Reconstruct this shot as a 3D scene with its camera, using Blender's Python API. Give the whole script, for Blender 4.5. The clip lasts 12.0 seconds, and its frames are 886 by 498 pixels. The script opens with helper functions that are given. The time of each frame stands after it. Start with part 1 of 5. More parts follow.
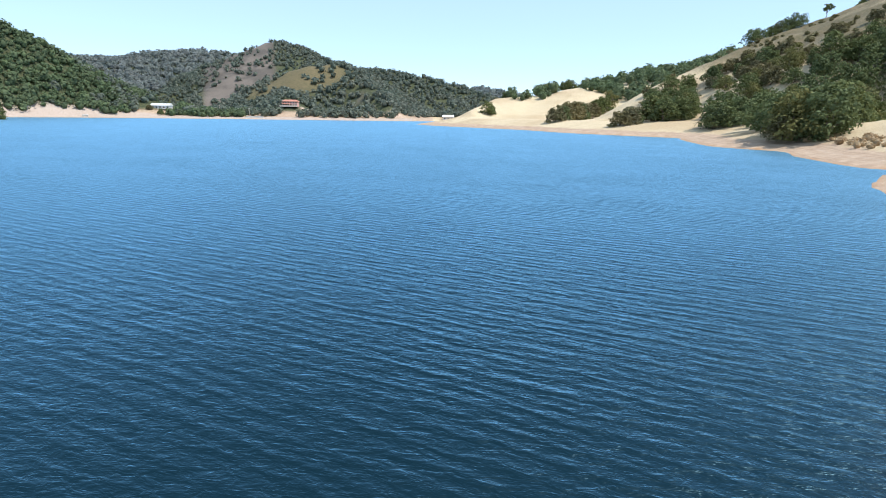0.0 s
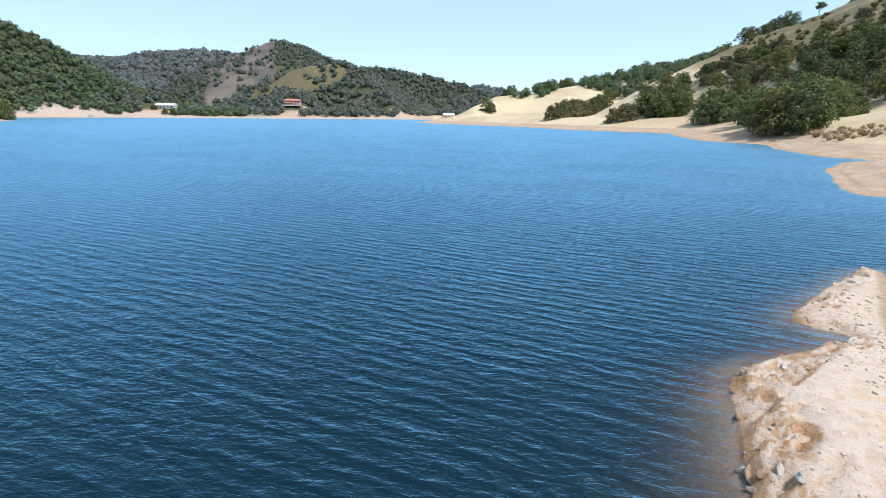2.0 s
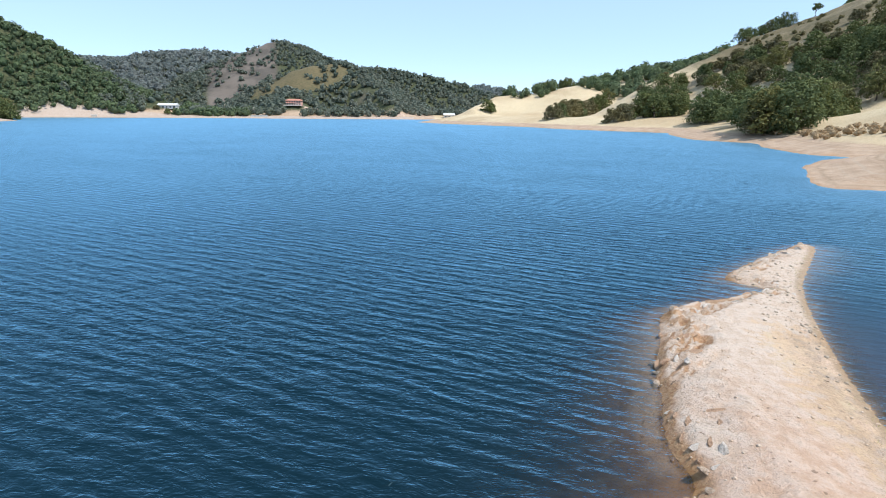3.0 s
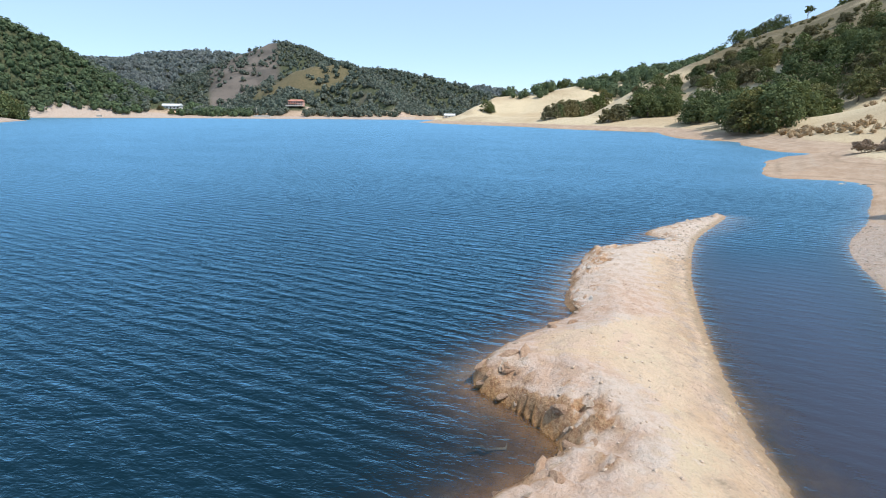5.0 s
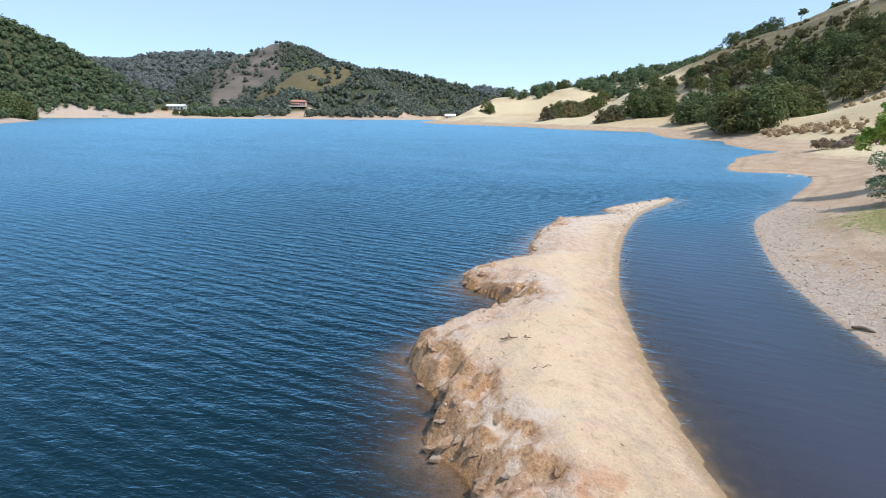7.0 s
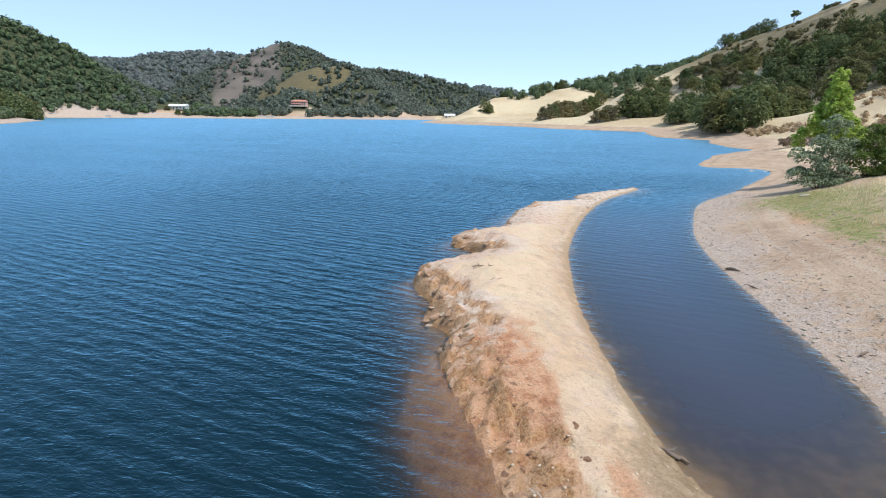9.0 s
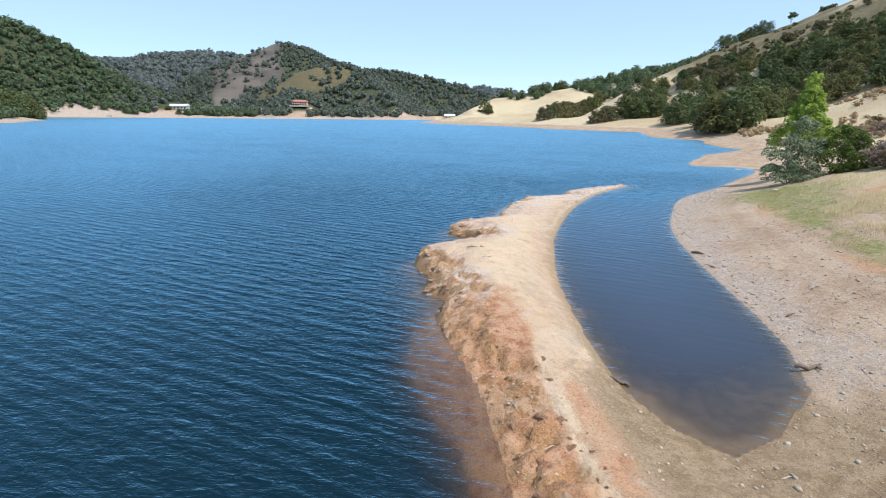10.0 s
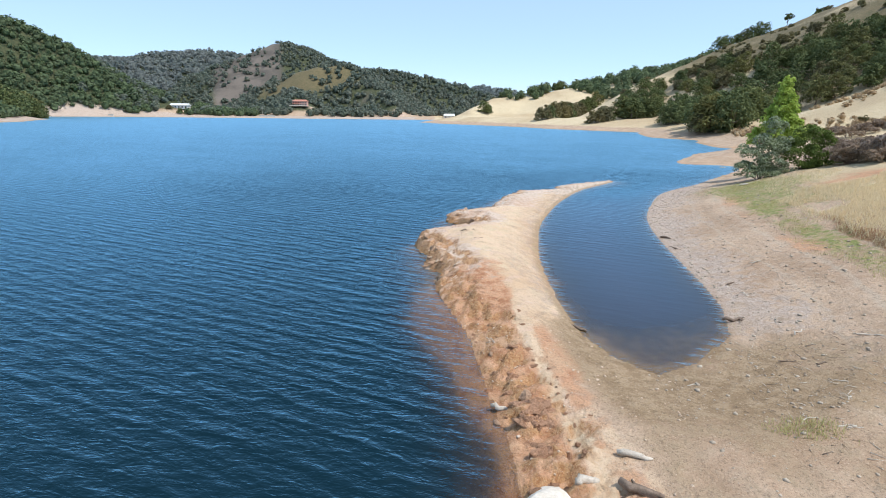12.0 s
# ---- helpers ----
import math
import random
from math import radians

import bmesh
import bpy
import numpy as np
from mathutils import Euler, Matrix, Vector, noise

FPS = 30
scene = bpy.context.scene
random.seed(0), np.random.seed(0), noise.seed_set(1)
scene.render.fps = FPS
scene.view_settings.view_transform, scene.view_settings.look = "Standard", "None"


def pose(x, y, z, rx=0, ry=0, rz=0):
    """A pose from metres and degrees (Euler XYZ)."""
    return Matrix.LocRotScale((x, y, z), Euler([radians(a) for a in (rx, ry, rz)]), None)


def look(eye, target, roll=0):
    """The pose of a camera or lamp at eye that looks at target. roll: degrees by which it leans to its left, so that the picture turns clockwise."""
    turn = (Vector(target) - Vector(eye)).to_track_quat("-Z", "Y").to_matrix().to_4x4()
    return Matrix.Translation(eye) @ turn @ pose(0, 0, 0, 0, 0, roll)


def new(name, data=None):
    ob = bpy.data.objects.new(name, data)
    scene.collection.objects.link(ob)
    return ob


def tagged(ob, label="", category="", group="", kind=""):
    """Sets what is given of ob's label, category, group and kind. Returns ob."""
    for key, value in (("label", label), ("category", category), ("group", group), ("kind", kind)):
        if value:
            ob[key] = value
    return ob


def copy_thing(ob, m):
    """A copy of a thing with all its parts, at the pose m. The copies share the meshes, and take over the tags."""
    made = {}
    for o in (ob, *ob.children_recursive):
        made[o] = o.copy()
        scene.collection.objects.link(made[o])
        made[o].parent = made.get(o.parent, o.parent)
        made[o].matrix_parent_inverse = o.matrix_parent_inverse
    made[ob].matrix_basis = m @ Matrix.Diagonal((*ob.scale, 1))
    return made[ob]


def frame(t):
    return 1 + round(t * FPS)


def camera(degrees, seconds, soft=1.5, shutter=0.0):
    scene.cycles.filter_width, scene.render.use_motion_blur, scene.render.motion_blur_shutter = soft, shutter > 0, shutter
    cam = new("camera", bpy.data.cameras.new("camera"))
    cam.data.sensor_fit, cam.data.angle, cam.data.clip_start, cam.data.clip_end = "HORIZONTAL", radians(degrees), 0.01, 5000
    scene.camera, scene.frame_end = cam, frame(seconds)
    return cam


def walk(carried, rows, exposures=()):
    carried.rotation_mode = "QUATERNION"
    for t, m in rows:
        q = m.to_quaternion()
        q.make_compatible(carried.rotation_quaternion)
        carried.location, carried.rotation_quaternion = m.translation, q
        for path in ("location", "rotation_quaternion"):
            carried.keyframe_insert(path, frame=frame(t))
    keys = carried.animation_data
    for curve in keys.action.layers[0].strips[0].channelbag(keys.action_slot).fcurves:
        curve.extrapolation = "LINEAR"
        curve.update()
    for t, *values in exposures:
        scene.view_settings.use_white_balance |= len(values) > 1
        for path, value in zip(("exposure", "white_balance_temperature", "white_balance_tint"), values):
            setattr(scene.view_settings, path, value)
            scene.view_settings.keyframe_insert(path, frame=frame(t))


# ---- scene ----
cam = camera(80.1, 12.0, 0.95)
PATH = [
    (0, (-2.802, 46.728, 6.644), (-2.736, 48.666, 6.155), 0.8),
    (0.5, (-3.135, 44.704, 6.53), (-3.07, 46.641, 6.038), 0.6),
    (1, (-3.401, 42.642, 6.384), (-3.336, 44.579, 5.889), 0.5),
    (1.5, (-3.583, 40.57, 6.253), (-3.52, 42.507, 5.759), 0.5),
    (2, (-3.614, 38.511, 6.229), (-3.551, 40.448, 5.735), 0.5),
    (2.5, (-3.671, 36.425, 6.192), (-3.609, 38.362, 5.697), 0.5),
    (3, (-3.707, 34.362, 6.169), (-3.646, 36.299, 5.675), 0.5),
    (5, (-3.679, 26.424, 6.12), (-3.62, 28.362, 5.627), 0.5),
    (5.5, (-3.752, 24.422, 6.144), (-3.695, 26.36, 5.651), 0.6),
    (6, (-3.812, 22.446, 6.161), (-3.754, 24.383, 5.667), 0.6),
    (6.5, (-3.835, 20.485, 6.198), (-3.778, 22.422, 5.706), 0.6),
    (7, (-3.864, 18.541, 6.233), (-3.808, 20.479, 5.741), 0.5),
    (9, (-3.753, 11.787, 6.376), (-3.696, 13.724, 5.883), 0.5),
    (9.5, (-3.776, 10.176, 6.387), (-3.719, 12.114, 5.895), 0.5),
    (10, (-3.768, 8.792, 6.395), (-3.71, 10.729, 5.903), 0.6),
    (10.5, (-3.752, 7.593, 6.414), (-3.695, 9.531, 5.922), 0.5),
    (11, (-3.747, 6.635, 6.42), (-3.689, 8.572, 5.926), 0.6),
    (11.5, (-3.752, 5.906, 6.401), (-3.693, 7.844, 5.908), 0.6),
    (12, (-3.741, 5.375, 6.422), (-3.681, 7.313, 5.929), 0.7),
]
walk(cam, [(t, look(eye, target, roll)) for t, eye, target, roll in PATH],
     exposures=[(0, 0.62, 6200, 10), (1.5, 0.57, 6200, 10), (3, 0.49, 6200, 10), (5, 0.38, 6200, 10), (12, 0.40, 6200, 10)])

# ---- world, sun, exposure ----
SUN_EL, SUN_AZ = radians(59), radians(-26)          # height of the sun; turn from +x towards +y
world = bpy.data.worlds.new("sky")
scene.world = world
world.use_nodes = True
wn = world.node_tree
wn.nodes.clear()
sky = wn.nodes.new("ShaderNodeTexSky")
sky.sky_type, sky.sun_disc = "NISHITA", False
sky.sun_elevation, sky.sun_rotation = SUN_EL, math.pi / 2 - SUN_AZ
sky.altitude, sky.air_density, sky.dust_density, sky.ozone_density = 100, 0.75, 0.0, 3.0
bg = wn.nodes.new("ShaderNodeBackground")
bg.inputs["Strength"].default_value = 0.17
wout = wn.nodes.new("ShaderNodeOutputWorld")
veil = wn.nodes.new("ShaderNodeMix")                 # thin even summer haze over the clear sky
veil.data_type = "RGBA"
veil.inputs[0].default_value = 0.62
veil.inputs[7].default_value = (2.65, 3.55, 4.5, 1)
wn.links.new(sky.outputs[0], veil.inputs[6])
wn.links.new(veil.outputs[2], bg.inputs[0])
wn.links.new(bg.outputs[0], wout.inputs[0])
sun = new("sun", bpy.data.lights.new("sun", "SUN"))
sun.data.energy, sun.data.angle, sun.data.color = 3.2, radians(0.6), (1.0, 0.95, 0.87)
sun_dir = Vector((math.cos(SUN_EL) * math.cos(SUN_AZ), math.cos(SUN_EL) * math.sin(SUN_AZ), math.sin(SUN_EL)))
sun.matrix_world = look(sun_dir * 300, (0, 0, 0))


# ---- materials ----
class Mat:
    """A small builder of node materials."""

    def __init__(self, name):
        self.m = bpy.data.materials.new(name)
        self.m.use_nodes = True
        self.t = self.m.node_tree
        self.t.nodes.clear()
        self.out = self.t.nodes.new("ShaderNodeOutputMaterial")

    def node(self, kind, **props):
        n = self.t.nodes.new("ShaderNode" + kind)
        for key, value in props.items():
            setattr(n, key, value)
        return n

    def link(self, a, b):
        self.t.links.new(a, b)

    def put(self, sock, v):
        if isinstance(v, bpy.types.NodeSocket):
            self.link(v, sock)
        elif isinstance(v, tuple) and len(v) == 3 and sock.type == "RGBA":
            sock.default_value = (*v, 1)
        else:
            sock.default_value = v

    def coords(self, scale=(1, 1, 1), turn=0.0, space="Object"):
        tc, rot, mp = self.node("TexCoord"), self.node("Mapping"), self.node("Mapping")
        self.link(tc.outputs[space], rot.inputs[0])
        rot.inputs["Rotation"].default_value = (0, 0, turn)
        self.link(rot.outputs[0], mp.inputs[0])
        mp.inputs["Scale"].default_value = scale
        return mp.outputs[0]

    def noise(self, scale, detail=4.0, rough=0.55, vec=None, distortion=0.0):
        n = self.node("TexNoise")
        n.inputs["Scale"].default_value, n.inputs["Detail"].default_value = scale, detail
        n.inputs["Roughness"].default_value, n.inputs["Distortion"].default_value = rough, distortion
        self.link(vec if vec is not None else self.coords(), n.inputs["Vector"])
        return n.outputs["Fac"]

    def attr(self, name):
        return self.node("Attribute", attribute_name=name).outputs["Fac"]

    def math(self, op, a, b=0.0, c=None):
        n = self.node("Math", operation=op)
        self.put(n.inputs[0], a)
        self.put(n.inputs[1], b)
        if c is not None:
            self.put(n.inputs[2], c)
        return n.outputs[0]

    def ramp(self, fac, lo, hi, a=0.0, b=1.0):
        n = self.node("MapRange", interpolation_type="SMOOTHSTEP")
        self.put(n.inputs[0], fac)
        for i, v in enumerate((lo, hi, a, b)):
            n.inputs[i + 1].default_value = v
        return n.outputs[0]

    def mix(self, fac, a, b, blend="MIX"):
        n = self.node("Mix", data_type="RGBA", blend_type=blend)
        self.put(n.inputs[0], fac)
        self.put(n.inputs[6], a)
        self.put(n.inputs[7], b)
        return n.outputs[2]

    def bump(self, height, strength, distance, normal=None):
        n = self.node("Bump")
        self.put(n.inputs["Strength"], strength)
        n.inputs["Distance"].default_value = distance
        self.put(n.inputs["Height"], height)
        if normal is not None:
            self.link(normal, n.inputs["Normal"])
        return n.outputs[0]

    def principled(self, colour, rough=0.8, normal=None, spec=0.3):
        p = self.node("BsdfPrincipled")
        self.put(p.inputs["Base Color"], colour)
        self.put(p.inputs["Roughness"], rough)
        p.inputs["Specular IOR Level"].default_value = spec
        if normal is not None:
            self.link(normal, p.inputs["Normal"])
        return p.outputs[0]

    def done(self, shader):
        self.link(shader, self.out.inputs[0])
        return self.m


def simple(name, colour, dark, scale, rough=0.8, bump=0.3, dist=0.02, spec=0.3):
    m = Mat(name)
    f = m.noise(scale, 6, 0.65)
    g = m.noise(scale * 9, 3, 0.6)
    c = m.mix(m.ramp(f, 0.3, 0.7), dark, colour)
    c = m.mix(m.ramp(g, 0.25, 0.75, 0.0, 0.35), c, tuple(min(1, v * 1.35) for v in colour))
    return m.done(m.principled(c, rough, m.bump(m.math("ADD", f, m.math("MULTIPLY", g, 0.4)), bump, dist), spec))


def ground_material():
    m = Mat("ground")
    n1, n2, n3 = m.noise(0.35, 6, 0.6), m.noise(2.6, 6, 0.65), m.noise(9, 4, 0.75)
    n4 = m.noise(0.02, 5, 0.6)
    n5 = m.noise(24, 4, 0.8)
    sand = m.mix(m.ramp(n1, 0.35, 0.65), (0.60, 0.415, 0.262), (0.66, 0.492, 0.335))
    patch = m.noise(0.8, 5, 0.6, m.coords((1.3, 0.8, 1), 0.35), 0.8)
    crust = m.noise(1.7, 5, 0.7, m.coords((1.0, 1.6, 1), 0.9), 1.2)
    sand = m.mix(m.ramp(patch, 0.52, 0.64, 0, 0.75), sand, (0.63, 0.445, 0.325))
    sand = m.mix(m.ramp(patch, 0.46, 0.34, 0, 0.7), sand, (0.60, 0.475, 0.315))
    sand = m.mix(m.ramp(crust, 0.60, 0.70, 0, 0.75), sand, (0.66, 0.545, 0.435))
    sand = m.mix(m.ramp(crust, 0.36, 0.29, 0, 0.5), sand, (0.40, 0.245, 0.135))
    bank = m.mix(m.ramp(n1, 0.35, 0.65), (0.40, 0.268, 0.172), (0.53, 0.378, 0.258))
    bank = m.mix(m.ramp(n2, 0.42, 0.68, 0, 0.7), bank, (0.55, 0.41, 0.30))
    mud = m.mix(m.ramp(n2, 0.35, 0.65), (0.245, 0.162, 0.088), (0.40, 0.285, 0.175))
    red = m.mix(m.ramp(n2, 0.3, 0.6), (0.36, 0.155, 0.075), (0.58, 0.33, 0.19))
    red = m.mix(m.ramp(n1, 0.50, 0.64, 0, 0.55), red, (0.55, 0.38, 0.24))
    rock = m.mix(m.ramp(n2, 0.35, 0.7), (0.52, 0.345, 0.235), (0.655, 0.495, 0.39))
    rock = m.mix(m.math("MAXIMUM", m.ramp(n1, 0.52, 0.6, 0, 0.6), m.attr("pale")), rock, m.mix(m.ramp(n2, 0.35, 0.65), (0.56, 0.445, 0.345), (0.66, 0.555, 0.455)))
    pebbles = m.node("TexVoronoi", feature="F1")
    pebbles.inputs["Scale"].default_value = 14
    m.link(m.coords(), pebbles.inputs["Vector"])
    gravel = m.mix(m.ramp(n3, 0.3, 0.7), (0.39, 0.295, 0.23), (0.56, 0.45, 0.37))
    grey = m.node("RGBToBW")
    m.link(pebbles.outputs["Color"], grey.inputs[0])
    gravel = m.mix(0.35, gravel, grey.outputs[0], "SOFT_LIGHT")
    gold = m.mix(m.ramp(n2, 0.3, 0.7), (0.57, 0.44, 0.26), (0.69, 0.57, 0.38))
    gold = m.mix(m.ramp(n4, 0.4, 0.62, 0, 0.7), gold, (0.46, 0.33, 0.19))
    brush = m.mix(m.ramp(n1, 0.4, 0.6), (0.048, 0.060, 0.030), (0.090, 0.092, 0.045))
    green = m.mix(m.ramp(n2, 0.4, 0.65), (0.36, 0.29, 0.14), (0.20, 0.24, 0.06))
    edge = m.ramp(n2, 0.2, 0.8, -0.35, 0.35)

    def zone(name, wide=0.25):
        return m.ramp(m.math("ADD", m.attr(name), edge), 0.5 - wide, 0.5 + wide)

    sep = m.node("SeparateXYZ")
    m.link(m.coords(), sep.inputs[0])
    rings = m.node("TexNoise", noise_dimensions="1D")
    rings.inputs["Scale"].default_value, rings.inputs["Detail"].default_value = 5.0, 3.0
    m.link(m.math("ADD", sep.outputs[2], m.math("MULTIPLY", n1, 0.25)), rings.inputs["W"])
    bank = m.mix(m.ramp(rings.outputs["Fac"], 0.52, 0.68, 0, 0.45), bank, (0.26, 0.185, 0.11))
    bank = m.mix(m.ramp(rings.outputs["Fac"], 0.44, 0.32, 0, 0.4), bank, (0.50, 0.41, 0.31))
    c = m.mix(zone("bank", 0.4), sand, bank)
    c = m.mix(zone("gold"), c, gold)
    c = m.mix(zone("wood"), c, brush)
    c = m.mix(zone("bare"), c, m.mix(m.ramp(n4, 0.4, 0.6), (0.105, 0.090, 0.075), (0.165, 0.137, 0.113)))
    c = m.mix(zone("gravel"), c, gravel)
    c = m.mix(zone("red"), c, red)
    c = m.mix(zone("rock"), c, rock)
    c = m.mix(m.math("MULTIPLY", m.ramp(m.attr("steep"), 0.32, 0.85, 0, 0.9), m.ramp(n2, 0.25, 0.6, 0.6, 1)), c, m.mix(m.ramp(n3, 0.35, 0.65), (0.29, 0.125, 0.045), (0.56, 0.33, 0.16)))
    dry = m.mix(m.ramp(n1, 0.35, 0.65), (0.112, 0.098, 0.048), (0.18, 0.138, 0.072))
    c = m.mix(zone("dry"), c, dry)
    c = m.mix(zone("green"), c, green)
    c = m.mix(zone("mud", 0.4), c, mud)
    # dark spots painted on the rock for the shade in small holes
    spot = m.ramp(m.noise(5.5, 3, 0.6), 0.66, 0.72, 0, 0.55)
    c = m.mix(m.math("MULTIPLY", spot, m.attr("rock")), c, (0.20, 0.13, 0.085))
    grit = m.math("ADD", m.math("ADD", m.attr("bank"), m.attr("gravel")), m.math("ADD", m.attr("mud"), m.attr("red")))
    soil = m.math("MULTIPLY", m.math("SUBTRACT", 1.0, m.attr("wood")), m.ramp(grit, 0.1, 0.9, 0.28, 1.0))
    c = m.mix(m.math("MULTIPLY", soil, m.ramp(n3, 0.53, 0.68, 0, 0.75)), c, m.mix(0.6, c, (0.13, 0.09, 0.06)))
    c = m.mix(m.math("MULTIPLY", soil, m.ramp(n5, 0.56, 0.68, 0, 0.4)), c, (0.68, 0.58, 0.47))
    c = m.mix(m.math("MULTIPLY", soil, m.ramp(n5, 0.47, 0.34, 0, 0.6)), c, (0.13, 0.09, 0.06))
    ooze = m.mix(m.ramp(n2, 0.35, 0.65), (0.072, 0.060, 0.041), (0.135, 0.108, 0.068))
    c = m.mix(zone("ooze", 0.45), c, ooze)
    wet = m.attr("wet")
    c = m.mix(m.math("MULTIPLY", wet, m.ramp(m.attr("red"), 0.1, 0.7, 0.75, 0.25)), c, m.mix(m.ramp(n2, 0.3, 0.7), (0.26, 0.125, 0.036), (0.43, 0.22, 0.075)))
    h = m.math("ADD", n2, m.math("MULTIPLY", n3, 0.45))
    h = m.math("ADD", h, m.math("MULTIPLY", pebbles.outputs["Distance"], 0.12))
    rough = m.ramp(wet, 0.3, 1.0, 0.92, 0.5)
    return m.done(m.principled(c, rough, m.bump(m.math("ADD", h, m.math("MULTIPLY", n5, 0.3)), 0.9, 0.10), 0.2))


def water_material():
    m = Mat("lake_water")
    turn = radians(30)
    swell = m.noise(1.0, 2, 0.5, m.coords((0.75, 1.7, 1), turn), 0.4)
    ripple = m.noise(1.0, 3, 0.6, m.coords((2.0, 4.6, 1), turn * 0.5), 0.7)
    chop = m.noise(1.0, 2, 0.5, m.coords((3.6, 10.0, 1), turn * 0.2), 0.5)
    gust = m.noise(0.045, 4, 0.6, m.coords((1, 2.2, 1), turn))
    crest = m.node("TexWave", wave_type="BANDS", bands_direction="Y", wave_profile="SIN")
    for key, value in (("Scale", 0.55), ("Distortion", 5.5), ("Detail", 2.0), ("Detail Scale", 0.9), ("Detail Roughness", 0.55)):
        crest.inputs[key].default_value = value
    m.link(m.coords((0.5, 1, 1), turn * 0.95), crest.inputs["Vector"])
    h = m.math("ADD", swell, m.math("MULTIPLY", m.math("POWER", crest.outputs["Fac"], 1.8), 0.17))
    h = m.math("ADD", h, m.math("MULTIPLY", ripple, 0.52))
    h = m.math("ADD", h, m.math("MULTIPLY", chop, 0.20))
    calm = m.ramp(m.attr("calm"), 0, 1, 1.0, 0.05)
    far = m.attr("off_path")
    strength = m.math("MULTIPLY", m.math("MULTIPLY", m.ramp(gust, 0.3, 0.7, 0.65, 1.0), calm), m.ramp(far, 0, 1, 1.0, 0.5))
    normal = m.bump(h, strength, 0.18)
    body = m.node("BsdfDiffuse")
    m.put(body.inputs["Color"], m.mix(m.ramp(m.attr("silt"), 0, 1), (0.001, 0.0095, 0.0135), (0.049, 0.039, 0.048)))
    clear = m.node("BsdfTransparent")
    m.put(clear.inputs["Color"], (0.90, 0.86, 0.78))
    mix1 = m.node("MixShader")
    m.put(mix1.inputs[0], m.attr("murk"))
    m.link(clear.outputs[0], mix1.inputs[1])
    m.link(body.outputs[0], mix1.inputs[2])
    gloss = m.node("BsdfGlossy")
    m.put(gloss.inputs["Color"], (0.43, 0.78, 1.0))
    m.put(gloss.inputs["Roughness"], m.ramp(far, 0, 1, 0.37, 0.42))
    m.link(normal, gloss.inputs["Normal"])
    fres = m.node("Fresnel")
    # reflectivity raised with distance from the camera's path, to suit its view
    m.put(fres.inputs["IOR"], m.ramp(far, 0, 1, 1.405, 2.2))
    m.link(normal, fres.inputs["Normal"])
    mix2 = m.node("MixShader")
    m.link(fres.outputs[0], mix2.inputs[0])
    m.link(mix1.outputs[0], mix2.inputs[1])
    m.link(gloss.outputs[0], mix2.inputs[2])
    return m.done(mix2.outputs[0])


def leaf_material(name, dark, light, through_light=0.25, tones=None):
    m = Mat(name)
    island = m.node("NewGeometry").outputs["Random Per Island"]
    per = m.node("ObjectInfo").outputs["Random"]
    c = m.mix(m.ramp(island, 0.0, 1.0), dark, light)
    c = m.mix(m.ramp(per, 0, 1, 0, 0.5), c, tuple(0.5 * (a + b) * k for a, b, k in zip(dark, light, (1.25, 1.1, 0.8))))
    if tones:
        c = m.mix(m.ramp(m.attr("tone"), 0.0, 1.0, 0.0, 0.75), c, m.mix(island, *tones))
    p = m.principled(c, 0.7, None, 0.12)
    tr = m.node("BsdfTranslucent")
    m.put(tr.inputs["Color"], c)
    mx = m.node("MixShader")
    mx.inputs[0].default_value = through_light
    m.link(p, mx.inputs[1])
    m.link(tr.outputs[0], mx.inputs[2])
    return m.done(mx.outputs[0])


M_GROUND, M_WATER = ground_material(), water_material()
M_OAK = leaf_material("oak_leaves", (0.074, 0.099, 0.043), (0.178, 0.210, 0.088), 0.3)
M_OAK_OLIVE = leaf_material("olive_oak_leaves", (0.10, 0.105, 0.042), (0.225, 0.225, 0.092), 0.3)
M_OAK_GREY = leaf_material("dry_oak_leaves", (0.11, 0.105, 0.055), (0.22, 0.20, 0.11), 0.3)
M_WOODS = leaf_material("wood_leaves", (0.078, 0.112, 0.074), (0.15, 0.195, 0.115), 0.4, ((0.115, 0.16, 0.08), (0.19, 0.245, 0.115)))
# distance haze is put into the next two leaf colours, greyer and bluer
M_FAR = leaf_material("far_leaves_hazed", (0.108, 0.135, 0.105), (0.185, 0.215, 0.165), 0.4, ((0.16, 0.175, 0.135), (0.25, 0.255, 0.20)))
M_RIDGE = leaf_material("ridge_leaves_hazed", (0.165, 0.195, 0.190), (0.235, 0.265, 0.250), 0.4, ((0.20, 0.215, 0.205), (0.27, 0.28, 0.26)))
M_COTTON = leaf_material("cottonwood_leaves", (0.25, 0.36, 0.07), (0.52, 0.63, 0.16), 0.5)
M_WILLOW = leaf_material("willow_leaves", (0.12, 0.16, 0.07), (0.44, 0.49, 0.33), 0.4)
M_BUSH = leaf_material("bush_leaves", (0.07, 0.11, 0.028), (0.18, 0.24, 0.06), 0.35)
M_BRUSH = leaf_material("dry_brush_twigs", (0.20, 0.150, 0.115), (0.40, 0.32, 0.26), 0.3)
M_GRASS = leaf_material("dry_grass_blades", (0.66, 0.54, 0.34), (0.85, 0.74, 0.52), 0.4)
M_WEED = leaf_material("weed_blades", (0.38, 0.36, 0.17), (0.54, 0.50, 0.26), 0.3)
M_BARK = simple("bark", (0.19, 0.15, 0.115), (0.08, 0.06, 0.045), 4, 0.9, 0.7, 0.05)
M_DRIFT = simple("driftwood", (0.60, 0.53, 0.44), (0.33, 0.27, 0.21), 6, 0.85, 0.6, 0.03)
